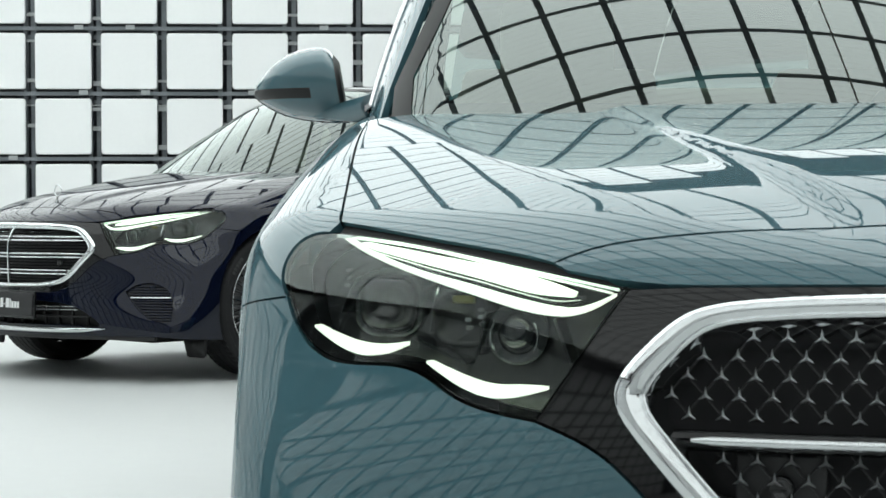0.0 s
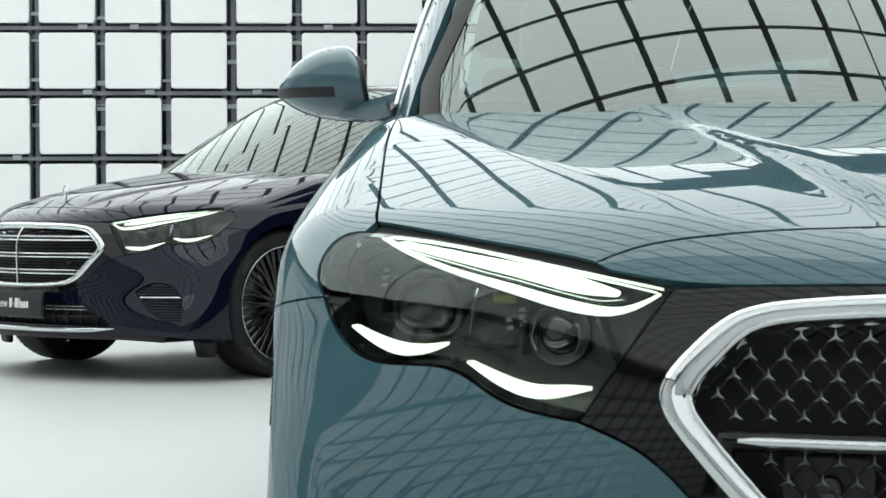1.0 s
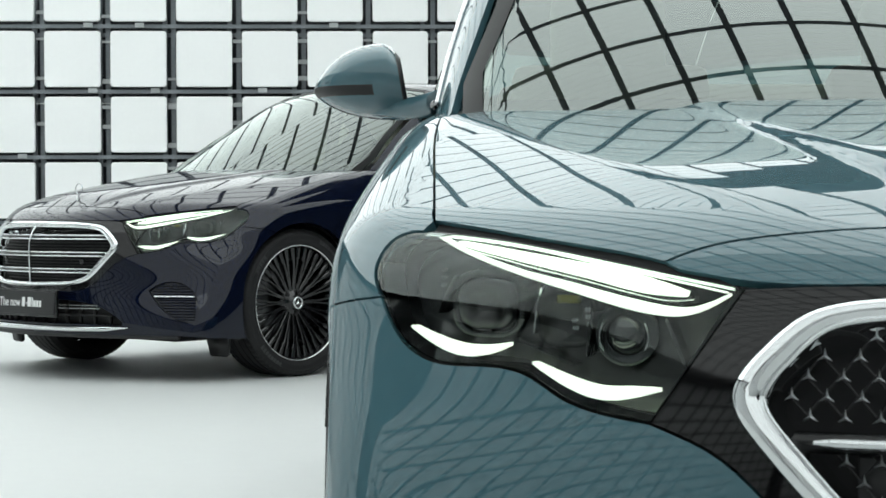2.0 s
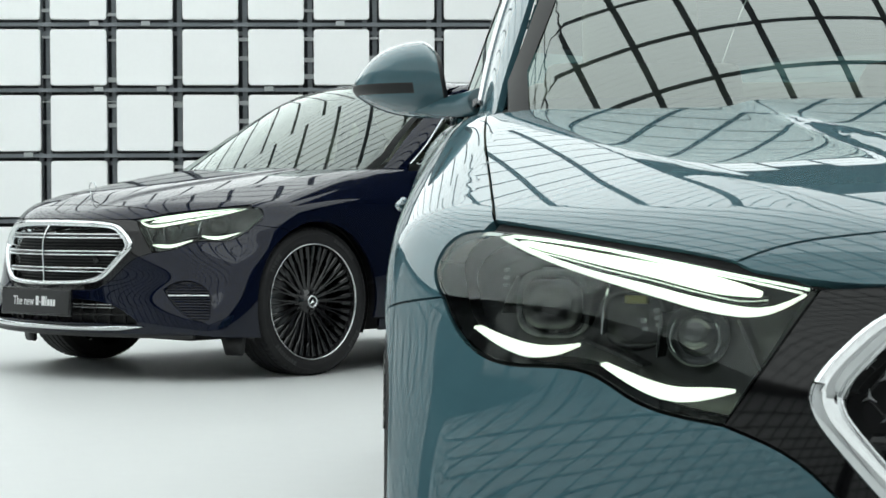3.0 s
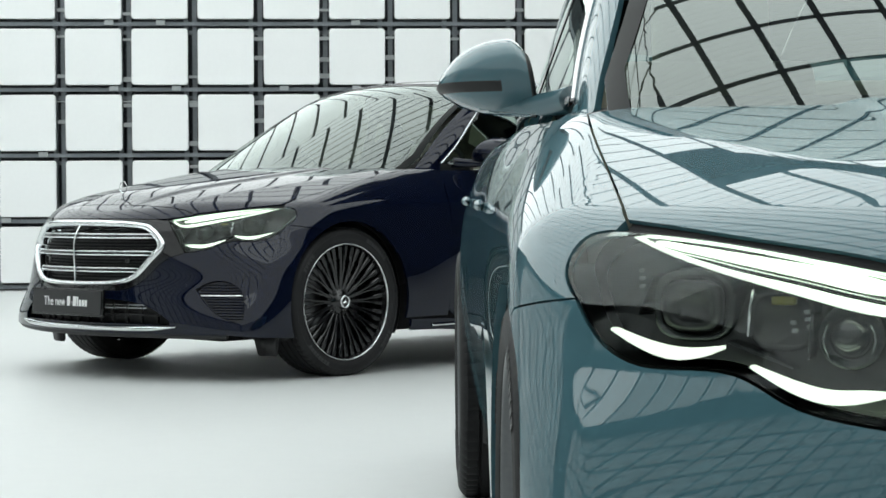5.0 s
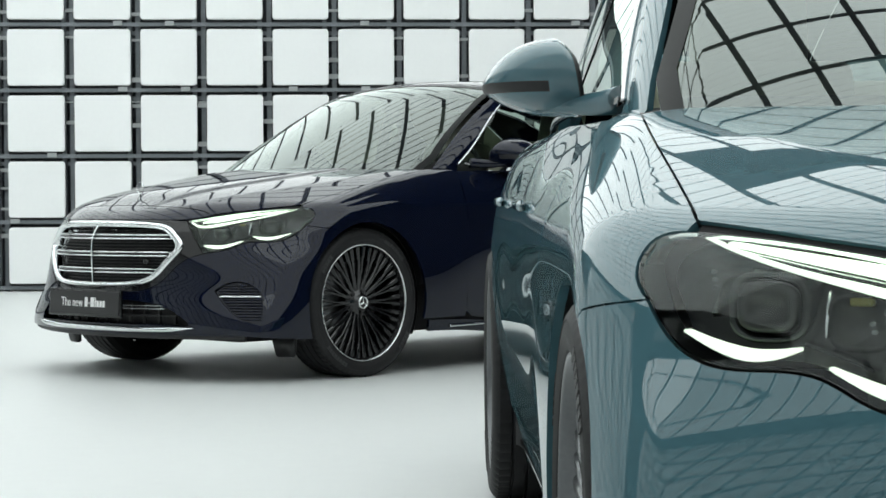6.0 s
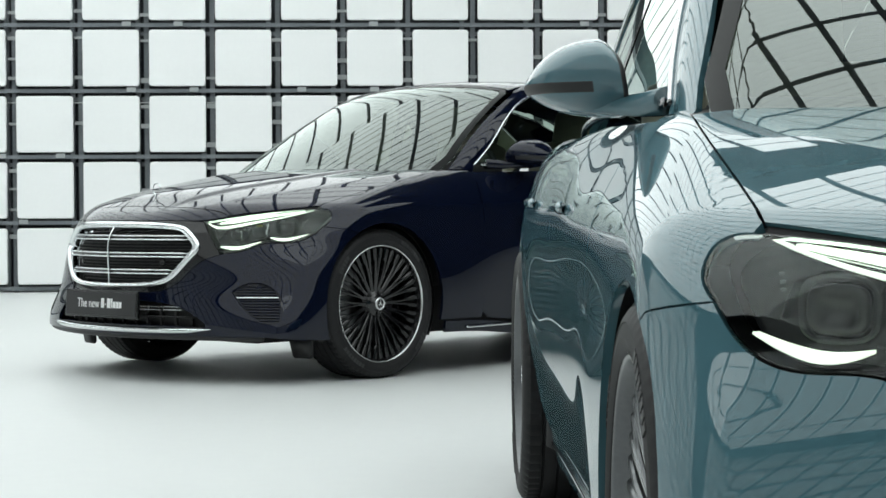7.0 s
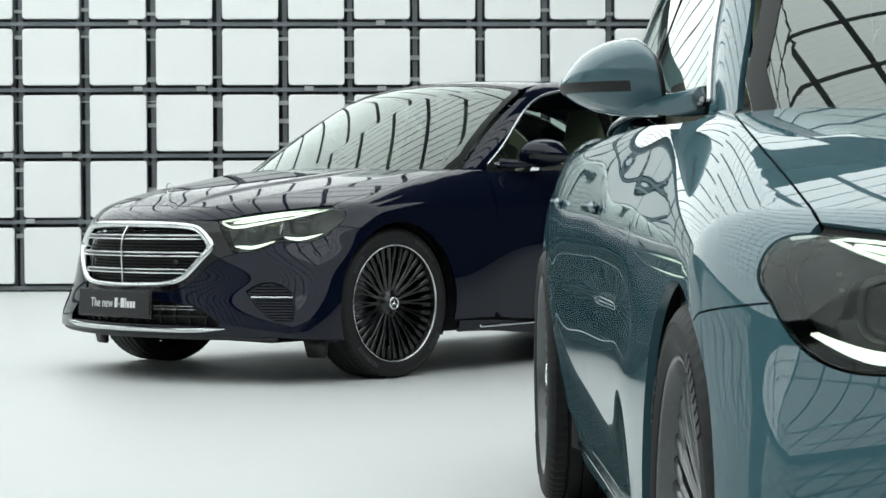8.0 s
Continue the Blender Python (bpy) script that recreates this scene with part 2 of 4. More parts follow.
def board_wall(name, m, columns, rows, first, single, label, there=lambda c, r: True):
    """A wall of square boards on a frame before a dark recess; it stands along its own x and faces its own -y."""
    width = columns * PITCH
    bm = bmesh.new()
    box(bm, first - 0.4, first + width + 0.4, 0.42, 0.52, 0, rows * PITCH + 0.3)
    wall = setting(name, from_bm(name, bm), RECESS, label, "wall")
    wall.matrix_world = m
    bm = bmesh.new()
    for c in range(columns + 1):
        x = first + c * PITCH
        box(bm, x - 0.012, x + 0.030, 0.16, 0.22, 0, FOOT + rows * PITCH)
        box(bm, x - 0.10, x - 0.06, 0.30, 0.36, 0, FOOT + rows * PITCH)
    for r in range(rows + 1):
        z = FOOT + r * PITCH
        box(bm, first, first + width, 0.08, 0.13, z - 0.012, z + 0.022)
        box(bm, first, first + width, 0.24, 0.29, z - 0.08, z - 0.045)
    part("frame", from_bm("frame", bm), FRAME_GREY, wall, "grey metal frame behind the boards")
    bm = bmesh.new()
    for c in range(columns + 1):
        x = first + c * PITCH
        for r in range(rows):
            for up in (0.12, 0.30, 0.48):
                if random.random() < 0.75:
                    z, w = FOOT + r * PITCH + up + random.uniform(-0.02, 0.02), random.uniform(0.02, 0.045)
                    box(bm, x - 0.045, x + 0.045, 0.135, 0.155, z - w / 2, z + w / 2)
    for k in range(columns):
        for r in range(1, rows + 1):
            if random.random() < 0.55:
                continue
            x = first + (k + random.uniform(0.15, 0.85)) * PITCH
            box(bm, x - 0.04, x + 0.04, 0.05, 0.075, FOOT + r * PITCH - 0.005, FOOT + r * PITCH + 0.035)
    tagged(part("brackets", from_bm("brackets", bm), BRACKET, wall, "small light brackets on the frame"), kind="stuff")
    part("cable", sweep_rod(first, first + width, 0.145, 1.72, 0.006), BRACKET, wall, "thin pale rail")
    me = board_mesh(SIDE, 0.05)
    joined = bmesh.new()
    for r in range(rows):
        for c in range(columns):
            if not there(c, r):
                continue
            place = Matrix.Translation((first + (c + 0.5) * PITCH, random.uniform(-0.003, 0.003), FOOT + (r + 0.5) * PITCH)) @ pose(0, 0, 0, random.uniform(-0.35, 0.35), random.uniform(-0.15, 0.15), random.uniform(-0.35, 0.35))
            if single(c, r):
                ob = part("board", me, WHITE_BOARD, wall)
                ob.matrix_basis = place
            else:
                k = len(joined.verts)
                joined.from_mesh(me)
                joined.verts.ensure_lookup_table()
                bmesh.ops.transform(joined, matrix=place, verts=joined.verts[k:])
    if len(joined.verts):
        tagged(part("boards", from_bm("boards", joined), WHITE_BOARD, wall, "rows of square white boards"), kind="stuff")
    else:
        joined.free()
    return wall


board_wall("wall_north", pose(0, BACK, 0), 34, 5, FIRST - 11 * PITCH, lambda c, r: 9 <= c < 25, "wall of square white boards on a dark frame")
board_wall("wall_south", pose(0, FRONT, 0, 0, 0, 180), 32, 10, -16 * PITCH, lambda c, r: False, "wall of square white boards on a dark frame")
board_wall("wall_west", pose(LEFT, 5.2, 0, 0, 0, 90), 46, 10, -23 * PITCH, lambda c, r: False, "wall of square white boards on a dark frame with an open stretch", lambda c, r: not 23 <= c < 26)


def shell():
    """The dark hall round the boards, and its ceiling."""
    low, high, w = -0.1, HIGH + 0.35, 0.7
    for name, b in (("wall_far_north", (LEFT - w, RIGHT + w, FAR, FAR + 0.2)), ("wall_far_south", (LEFT - w, RIGHT + w, FRONT - w - 0.2, FRONT - w)), ("wall_far_west", (LEFT - w - 0.2, LEFT - w, FRONT - w, FAR)), ("wall_far_east", (RIGHT + w, RIGHT + w + 0.2, FRONT - w, FAR))):
        setting(name, box_mesh(name, *b, low, high), CEILING_DARK, "dark outer wall of the hall", "wall")
    setting("ceiling", box_mesh("ceiling", LEFT - w, RIGHT + w, FRONT - w, FAR, high, high + 0.1), CEILING_DARK, "dark hall ceiling above the lamp panels", "ceiling")


def lamp_field():
    """Lamps below the ceiling: square panels of fine slats over the front of the hall, the first rows dimmed, and broad slats
    over its rear. One stretch over the right of the hall is left dark."""
    x0, x1, pitch, joint = -9.5, 7.5, 0.5, 0.056
    field = setting("ceiling_light", box_mesh("carrier", x0, x1, -8.5, 39.5, HIGH + 0.05, HIGH + 0.07), CEILING_DARK, "bright ceiling of white lamp panels with dark joints", "ceiling light")
    columns = range(int((x1 - x0) / pitch))
    cross, n, gap = 0.042, 8, 0.008
    one = (pitch - cross) / n
    for y0, y1, glow, label in ((-8.5, 4.0, LAMP_DIM, "dimmed white fine slats"), (4.0, 9.5, LAMP_PANEL, "glowing white fine slats")):
        bm = bmesh.new()
        for j in range(int((y1 - y0) / pitch)):
            for i in columns:
                x, y = x0 + i * pitch, y0 + j * pitch
                for k in range(n):
                    a = y + cross / 2 + k * one
                    box(bm, x + joint / 2, x + pitch - joint / 2, a + gap / 2, a + one - gap / 2, HIGH, HIGH + 0.012)
        tagged(part("lamp_slats", from_bm("lamp_slats", bm), glow, field, label), kind="stuff")
    bm = bmesh.new()
    y = 9.5
    while y < 39.3:
        wide, gap = (0.28, 0.044) if y < 14.2 else (0.44, 0.062)
        shift = 0.0 if y < 17.5 else 0.25
        for i in columns:
            x = x0 + shift + i * pitch
            if (x > 0.5 and 12.6 < y < 14.0 + 0.28 * (i % 2)) or (x > 2.4 and 11.4 < y < 15.5 + 0.44 * (i % 2)):
                continue
            box(bm, x + joint / 2, x + pitch - joint / 2, y + gap / 2, y + wide - gap / 2, HIGH, HIGH + 0.012)
        y += wide
    tagged(part("lamp_slats", from_bm("lamp_slats", bm), LAMP_PANEL, field, "glowing white broad slats"), kind="stuff")


shell()
lamp_field()

# ---- cutting panels from the cars' shape ----
class Flat:
    """Looks at the shape along one direction."""

    def __init__(self, *way):
        self.d = np.array(way, float) / np.linalg.norm(way)
        side = np.cross(self.d, (0, 0, 1)) if abs(self.d[2]) < 0.95 else np.array((1.0, 0, 0))
        self.u = side / np.linalg.norm(side)
        self.v = np.cross(self.u, self.d)

    def down(self, p):
        p = np.atleast_2d(np.array(p, float))
        return np.stack([p @ self.u, p @ self.v], 1)

    def rays(self, q):
        o = q[:, :1] * self.u + q[:, 1:] * self.v
        # start outside the car on the side that is looked at
        mid = np.array((0.0, 1.6, 0.7))
        o = o + self.d * ((mid @ self.d) - 3.2)
        return o, np.tile(self.d, (len(q), 1))


class Round:
    """Looks at the nose from all round, towards an upright axis."""
    AXIS, R = 0.55, 1.4

    def down(self, p):
        p = np.atleast_2d(np.array(p, float))
        return np.stack([np.arctan2(p[:, 0], self.AXIS - p[:, 1]) * self.R, p[:, 2]], 1)

    def rays(self, q):
        a = q[:, 0] / self.R
        out = np.stack([np.sin(a), -np.cos(a), 0 * a], 1)
        return out * 2.2 + np.stack([0 * a, 0 * a + self.AXIS, q[:, 1]], 1), -out


def resample(q, gap):
    """Points along a closed outline, no further apart than gap, its corners kept."""
    out = []
    for a, b in zip(q, np.roll(q, -1, 0)):
        n = max(1, int(np.ceil(np.linalg.norm(b - a) / gap)))
        out += [a + (b - a) * i / n for i in range(n)]
    return np.array(out)


def spline(pts, n=8):
    """A smooth open line through points of any dimension."""
    p = np.array(pts, float)
    p = p[np.concatenate([[True], np.linalg.norm(np.diff(p, axis=0), axis=1) > 1e-6])]
    s = np.concatenate([[0], np.cumsum(np.linalg.norm(np.diff(p, axis=0), axis=1))])
    t = np.linspace(0, s[-1], n * (len(p) - 1) + 1)
    return np.stack([Curve(s, p[:, i])(t) for i in range(p.shape[1])], 1)


def inside(q, ring):
    x, y = q[:, 0], q[:, 1]
    hit = np.zeros(len(q), bool)
    for (ax, ay), (bx, by) in zip(ring, np.roll(ring, -1, 0)):
        cross = (ay > y) != (by > y)
        if ay != by:
            hit ^= cross & (x < (bx - ax) * (y - ay) / (by - ay) + ax)
    return hit


def edge_gap(q, ring):
    best = np.full(len(q), 9.0)
    for a, b in zip(ring, np.roll(ring, -1, 0)):
        d = b - a
        t = np.clip(((q - a) @ d) / max(d @ d, 1e-12), 0, 1)
        best = np.minimum(best, np.linalg.norm(q - a - t[:, None] * d, axis=1))
    return best


def shrink(ring, by):
    """The outline moved inwards by a small width."""
    area = 0.5 * np.sum(ring[:, 0] * np.roll(ring[:, 1], -1) - np.roll(ring[:, 0], -1) * ring[:, 1])
    t = np.roll(ring, -1, 0) - np.roll(ring, 1, 0)
    t = t / np.maximum(np.linalg.norm(t, axis=1), 1e-9)[:, None]
    return ring + by * np.sign(area) * np.stack([-t[:, 1], t[:, 0]], 1)


def panel(name, field, eye, outline, holes=(), gap=0.02, off=0.0, lip=0.014, seam=0.0015):
    """A sheet of the shape inside an outline and outside its holes, with turned-in edges. Outlines are flat, or in space."""
    flat = lambda r: np.array(r, float) if len(r[0]) == 2 else eye.down(r)
    rings = [shrink(resample(flat(outline), gap), seam)] + [shrink(resample(flat(h), gap), -seam) for h in holes]
    lo, hi = rings[0].min(0), rings[0].max(0)
    gx, gy = np.meshgrid(np.arange(lo[0] + gap / 2, hi[0], gap), np.arange(lo[1] + gap / 2, hi[1], gap))
    q = np.stack([gx.ravel(), gy.ravel()], 1)
    q[:, 0] += 0.25 * gap * (np.round(gy.ravel() / gap) % 2)
    keep = inside(q, rings[0]) & (edge_gap(q, rings[0]) > 0.45 * gap)
    for r in rings[1:]:
        keep &= ~inside(q, r) & (edge_gap(q, r) > 0.45 * gap)
    q = q[keep]
    verts, edges = [], []
    for r in rings:
        k = len(verts)
        verts += [Vector(v) for v in r]
        edges += [(k + i, k + (i + 1) % len(r)) for i in range(len(r))]
    verts += [Vector(v) for v in q]
    v2, e2, f2, *_ = geometry.delaunay_2d_cdt(verts, edges, [], 0, 1e-7)
    v2 = np.array([tuple(v) for v in v2])
    f2 = np.array([tuple(f) for f in f2])
    mid = v2[f2].mean(1)
    ok = inside(mid, rings[0])
    for r in rings[1:]:
        ok &= ~inside(mid, r)
    f2 = f2[ok]
    o, d = eye.rays(v2)
    p, met = cast(field, o, d, off)
    f2 = f2[met[f2].all(1)]
    n = slope_of(field, p)
    # wind the faces outwards
    c = np.cross(p[f2[:, 1]] - p[f2[:, 0]], p[f2[:, 2]] - p[f2[:, 0]])
    turn = np.einsum("ij,ij->i", c, n[f2].mean(1)) < 0
    f2[turn] = f2[turn][:, ::-1]
    # turned-in edge along the open sides
    count = collections.Counter()
    for a, b, e in f2:
        for i, j in ((a, b), (b, e), (e, a)):
            count[(min(i, j), max(i, j))] += 1
    rim = [(i, j) for a, b, e in f2 for i, j in ((a, b), (b, e), (e, a)) if count[(min(i, j), max(i, j))] == 1]
    faces = [tuple(f) for f in f2]
    pv, nv = list(p), list(n)
    if lip:
        top, low = {}, {}
        for i, j in rim:
            out = np.cross(p[j] - p[i], n[i])
            out /= max(np.linalg.norm(out), 1e-9)
            for k in (i, j):
                if k not in top:
                    top[k], low[k] = len(pv), len(pv) + 1
                    pv += [p[k], p[k] - n[k] * lip]
                    nv += [out, out]
            faces.append((top[j], top[i], low[i], low[j]))
    return mesh_of(name, pv, faces, nv)


def mirrored(me):
    """The same mesh for the car's other side."""
    out = me.copy()
    n = np.zeros(len(me.loops) * 3)
    me.corner_normals.foreach_get("vector", n)
    co = np.zeros(len(me.vertices) * 3)
    me.vertices.foreach_get("co", co)
    co = co.reshape(-1, 3) * (-1, 1, 1)
    vn = np.zeros((len(co), 3))
    index = np.zeros(len(me.loops), int)
    me.loops.foreach_get("vertex_index", index)
    vn[index] = n.reshape(-1, 3) * (-1, 1, 1)
    return mesh_of(me.name, co, [tuple(f.vertices)[::-1] for f in me.polygons], vn)


def sweep(name, path, radius, sides=8, flat=1.0, up=(0, 0, 1), closed=False, ends=True):
    """A rod of that radius along a line in space; flat squeezes it along up."""
    p = np.array(path, float)
    n = len(p)
    t = np.roll(p, -1, 0) - np.roll(p, 1, 0)
    if not closed:
        t[0], t[-1] = p[1] - p[0], p[-1] - p[-2]
    r = np.broadcast_to(radius, (n,))
    verts, normals, faces = [], [], []
    for i in range(n):
        d = t[i] / max(np.linalg.norm(t[i]), 1e-9)
        a = np.cross(d, up)
        a /= max(np.linalg.norm(a), 1e-9)
        b = np.cross(a, d)
        for k in range(sides):
            w = 2 * math.pi * (k + 0.5) / sides
            o = a * math.cos(w) + b * math.sin(w) * flat
            verts.append(p[i] + o * r[i])
            normals.append(o / np.linalg.norm(o))
    for i in range(n if closed else n - 1):
        for k in range(sides):
            j, m = (i + 1) % n, (k + 1) % sides
            faces.append((i * sides + k, j * sides + k, j * sides + m, i * sides + m))
    if ends and not closed:
        faces += [tuple(range(sides)), tuple((n - 1) * sides + k for k in range(sides))[::-1]]
    return mesh_of(name, verts, faces, normals)


def lathe(name, profile, turns=64, axis_x=True, a0=0.0, a1=2 * math.pi):
    """A profile of (radius, along) turned round the car's cross axis."""
    bm = bmesh.new()
    whole = a1 - a0 > 6.28
    m = turns if whole else turns + 1
    rings = []
    for i in range(m):
        w = a0 + (a1 - a0) * i / turns
        rings.append([bm.verts.new((s, r * math.sin(w), r * math.cos(w))) for r, s in profile])
    for i in range(turns):
        a, b = rings[i], rings[(i + 1) % m]
        for k in range(len(profile) - 1):
            bm.faces.new((a[k], a[k + 1], b[k + 1], b[k]))
    return from_bm(name, bm, True)


ROUND, ABOVE, FLANK, SCREEN, CORNER = Round(), Flat(0, 0, -1), Flat(-0.87, 0, -0.5), Flat(0, 0.47, -0.88), Flat(-0.55, 0.75, -0.35)
HUB, ARCH, BASE = 0.347, 0.374, 2.961

# outlines on the car's left half
LAMP_TOP = spline([(0.470, -0.695, 0.732), (0.536, -0.638, 0.745), (0.629, -0.535, 0.764), (0.731, -0.406, 0.782), (0.803, -0.300, 0.790)], 6)
LAMP_OUT = spline([(0.803, -0.300, 0.790), (0.847, -0.263, 0.779), (0.870, -0.276, 0.746), (0.866, -0.325, 0.708)], 6)
LAMP_LOW = spline([(0.866, -0.325, 0.708), (0.841, -0.389, 0.658), (0.800, -0.442, 0.636), (0.730, -0.516, 0.635), (0.696, -0.549, 0.629), (0.655, -0.590, 0.606), (0.613, -0.629, 0.592), (0.564, -0.668, 0.585)], 6)
LAMP = np.concatenate([LAMP_TOP[:-1], LAMP_OUT[:-1], LAMP_LOW])
# grille in x and z, its depth from the nose
MOUTH_XZ = np.concatenate([spline([(0.0, 0.729), (0.20, 0.727), (0.345, 0.720), (0.415, 0.704), (0.456, 0.670), (0.490, 0.615), (0.466, 0.568), (0.420, 0.512), (0.375, 0.470), (0.315, 0.446), (0.20, 0.434), (0.0, 0.430)], 6)])


def on_nose(xz, off=0.0, field=body_field):
    """Points of the nose straight behind x and z."""
    q = np.array(xz, float)
    o = np.stack([q[:, 0], np.full(len(q), -1.6), q[:, 1]], 1)
    return cast(field, o, np.tile((0.0, 1.0, 0.0), (len(q), 1)), off, 2.2, 60)[0]


def on_top(xy, off=0.0, field=body_field):
    q = np.array(xy, float)
    o = np.stack([q[:, 0], q[:, 1], np.full(len(q), 2.2)], 1)
    return cast(field, o, np.tile((0.0, 0.0, -1.0), (len(q), 1)), off, 2.0, 60)[0]


def on_side(yz, off=0.0, field=body_field):
    q = np.array(yz, float)
    o = np.stack([np.full(len(q), 1.6), q[:, 0], q[:, 1]], 1)
    return cast(field, o, np.tile((-1.0, 0.0, 0.0), (len(q), 1)), off, 1.6, 60)[0]


def snapped(p):
    o, d = ROUND.rays(ROUND.down(p))
    return cast(body_field, o, d, 0.0, 2.2, 60)[0]


LAMP_TOP, LAMP_OUT, LAMP_LOW = snapped(LAMP_TOP), snapped(LAMP_OUT), snapped(LAMP_LOW)
LAMP = np.concatenate([LAMP_TOP[:-1], LAMP_OUT[:-1], LAMP_LOW])
MOUTH = on_nose(MOUTH_XZ)
HOOD_FRONT = [(0.0, -0.676), (0.15, -0.674), (0.284, -0.667), (0.409, -0.650), (0.503, -0.622), (0.548, -0.612)]
HOOD_LAMP = [(0.548, -0.612), (0.597, -0.558), (0.662, -0.483), (0.731, -0.393), (0.803, -0.288)]
HOOD_SIDE = [(0.803, -0.288), (0.800, 0.0), (0.795, 0.30), (0.785, 0.50)]
HOOD_REAR = [(x, 0.285 + 0.36 * x * x) for x in np.linspace(0.785, 0, 16)]
HOOD = np.concatenate([spline(HOOD_FRONT, 5)[:-1], spline(HOOD_LAMP, 5)[:-1], spline(HOOD_SIDE, 5)[:-1], HOOD_REAR])
BROW_LOW = spline([(0.0, 0.739), (0.2, 0.739), (0.36, 0.737), (0.455, 0.738), (0.535, 0.750)], 5)
MASK_LOW = spline([(0.564, 0.581), (0.510, 0.556), (0.465, 0.515), (0.415, 0.465), (0.345, 0.425), (0.22, 0.412), (0.0, 0.408)], 6)
SPLIT = np.concatenate([LAMP_OUT[-1:], on_side(spline([(LAMP_OUT[-1][1], LAMP_OUT[-1][2]), (-0.250, 0.697), (-0.182, 0.686)], 4))[1:]])


def arc(y, a0, a1, r=ARCH, n=20):
    w = np.radians(np.linspace(a0, a1, n))
    return np.stack([y + r * np.sin(w), HUB + r * np.cos(w)], 1)


def border_hole(screen):
    """The clear part of the windshield: the sheet less a black border, open to the middle."""
    q = shrink(resample(SCREEN.down(screen), 0.03), 0.036)
    q[q[:, 0] < 0.05, 0] = 0.002
    foot = SCREEN.down(np.stack([q[:, 0], 0.305 + 0.38 * q[:, 0] ** 2, np.full(len(q), 0.985)], 1))[:, 1]
    low = q[:, 1] < foot + 0.06
    q[low, 1] = foot[low] - 0.02
    return q


def body_meshes():
    """All sheets that both cars share, for the left side or the middle."""
    m = {}
    arch_front = on_side(arc(0, -114, -28.3, n=22))
    foot = on_nose([(x, 0.215) for x in np.linspace(0, 0.80, 14)])
    vent = ROUND.down([(0.627, -0.649, 0.419), (0.661, -0.611, 0.448), (0.738, -0.544, 0.449), (0.82, -0.52, 0.357), (0.833, -0.56, 0.284), (0.724, -0.634, 0.32)])
    vent = spline(np.concatenate([vent, vent[:1]]), 6)[:-1]
    mouth_low = ROUND.down(on_nose(spline([(0.0, 0.262), (0.30, 0.262), (0.50, 0.258), (0.555, 0.262), (0.50, 0.310), (0.41, 0.350), (0.30, 0.367), (0.0, 0.372)], 5)))
    mask = ROUND.down(on_nose(MASK_LOW))
    bumper = np.concatenate([ROUND.down(foot), ROUND.down(arch_front), ROUND.down(SPLIT[::-1][1:]), ROUND.down(LAMP_LOW[1:]), mask[1:]])
    bumper[0, 0] = bumper[-1, 0] = 0
    # the lower mouth opens to the middle: cut it from the outline
    low = mouth_low.copy()
    low[0, 0] = low[-1, 0] = 0
    bumper = np.concatenate([bumper, low[::-1]])
    m["bumper"] = panel("bumper", body_field, ROUND, bumper, [vent], 0.014)
    m["vent_shape"], m["low_shape"] = vent, low
    m["vent"] = panel("vent", body_field, ROUND, vent, gap=0.015, off=0.016, lip=0, seam=-0.004)
    m["brow"] = panel("brow", body_field, ROUND, np.concatenate([ROUND.down(on_top(spline(HOOD_FRONT, 5))), ROUND.down(on_nose(BROW_LOW))[::-1]]), gap=0.012)
    m["hood"] = panel("hood", body_field, ABOVE, HOOD, gap=0.014, lip=0.006)
    # added near-black strip below the bonnet's edge: stands for the shade in the lamp gap
    rim = ROUND.down(on_top(spline(HOOD_LAMP, 5)))
    m["gap_shade"] = panel("gap_shade", body_field, ROUND, np.concatenate([rim + (0, 0.006), (ROUND.down(LAMP_TOP) - (0, 0.003))[::-1]]), gap=0.01, off=0.007, lip=0, seam=0)
    # the black mask between lamps, bonnet and grille
    mouth = ROUND.down(MOUTH)
    mouth[0, 0] = mouth[-1, 0] = 0
    inner = ROUND.down(LAMP_TOP[:1])
    ring = np.concatenate([ROUND.down(on_nose(BROW_LOW[:-5])), inner, ROUND.down(LAMP_LOW[-1:]), mask[1:], mouth[::-1]])
    m["mask"] = panel("mask", body_field, ROUND, ring, gap=0.014, off=0.002)
    # wings, doors and tail
    wing_top = on_top(spline(HOOD_SIDE, 5))
    wing_rear = [(0.79, 0.60, 0.985), (0.84, 0.705, 0.975), (0.90, 0.695, 0.93), (0.94, 0.672, 0.70), (0.94, 0.668, 0.29)]
    wing = np.concatenate([wing_top, spline(wing_rear, 5), on_side([(0.66, 0.255), (0.40, 0.255)]), on_side(arc(0, 104, -28.3, n=34)), SPLIT[::-1][1:], LAMP_OUT[::-1][1:-1]])
    m["fender"] = panel("fender", body_field, FLANK, FLANK.down(wing), gap=0.016)
    door1 = np.concatenate([spline(wing_rear[1:], 5), [(0.93, 0.72, 0.255), (0.93, 1.76, 0.255)], spline([(0.94, 1.765, 0.30), (0.94, 1.76, 0.70), (0.86, 1.75, 0.99)], 4)])
    m["front_door"] = panel("front_door", body_field, FLANK, FLANK.down(door1), gap=0.022)
    back_arch = on_side(arc(BASE, -98, -32, n=12))
    door2 = np.concatenate([spline([(0.86, 1.75, 0.99), (0.94, 1.76, 0.70), (0.94, 1.765, 0.30)], 4), [(0.93, 1.77, 0.255), (0.93, 2.50, 0.255)], back_arch, [(0.90, 2.82, 0.86), (0.85, 2.90, 0.995)]])
    m["rear_door"] = panel("rear_door", body_field, FLANK, FLANK.down(door2), gap=0.022)
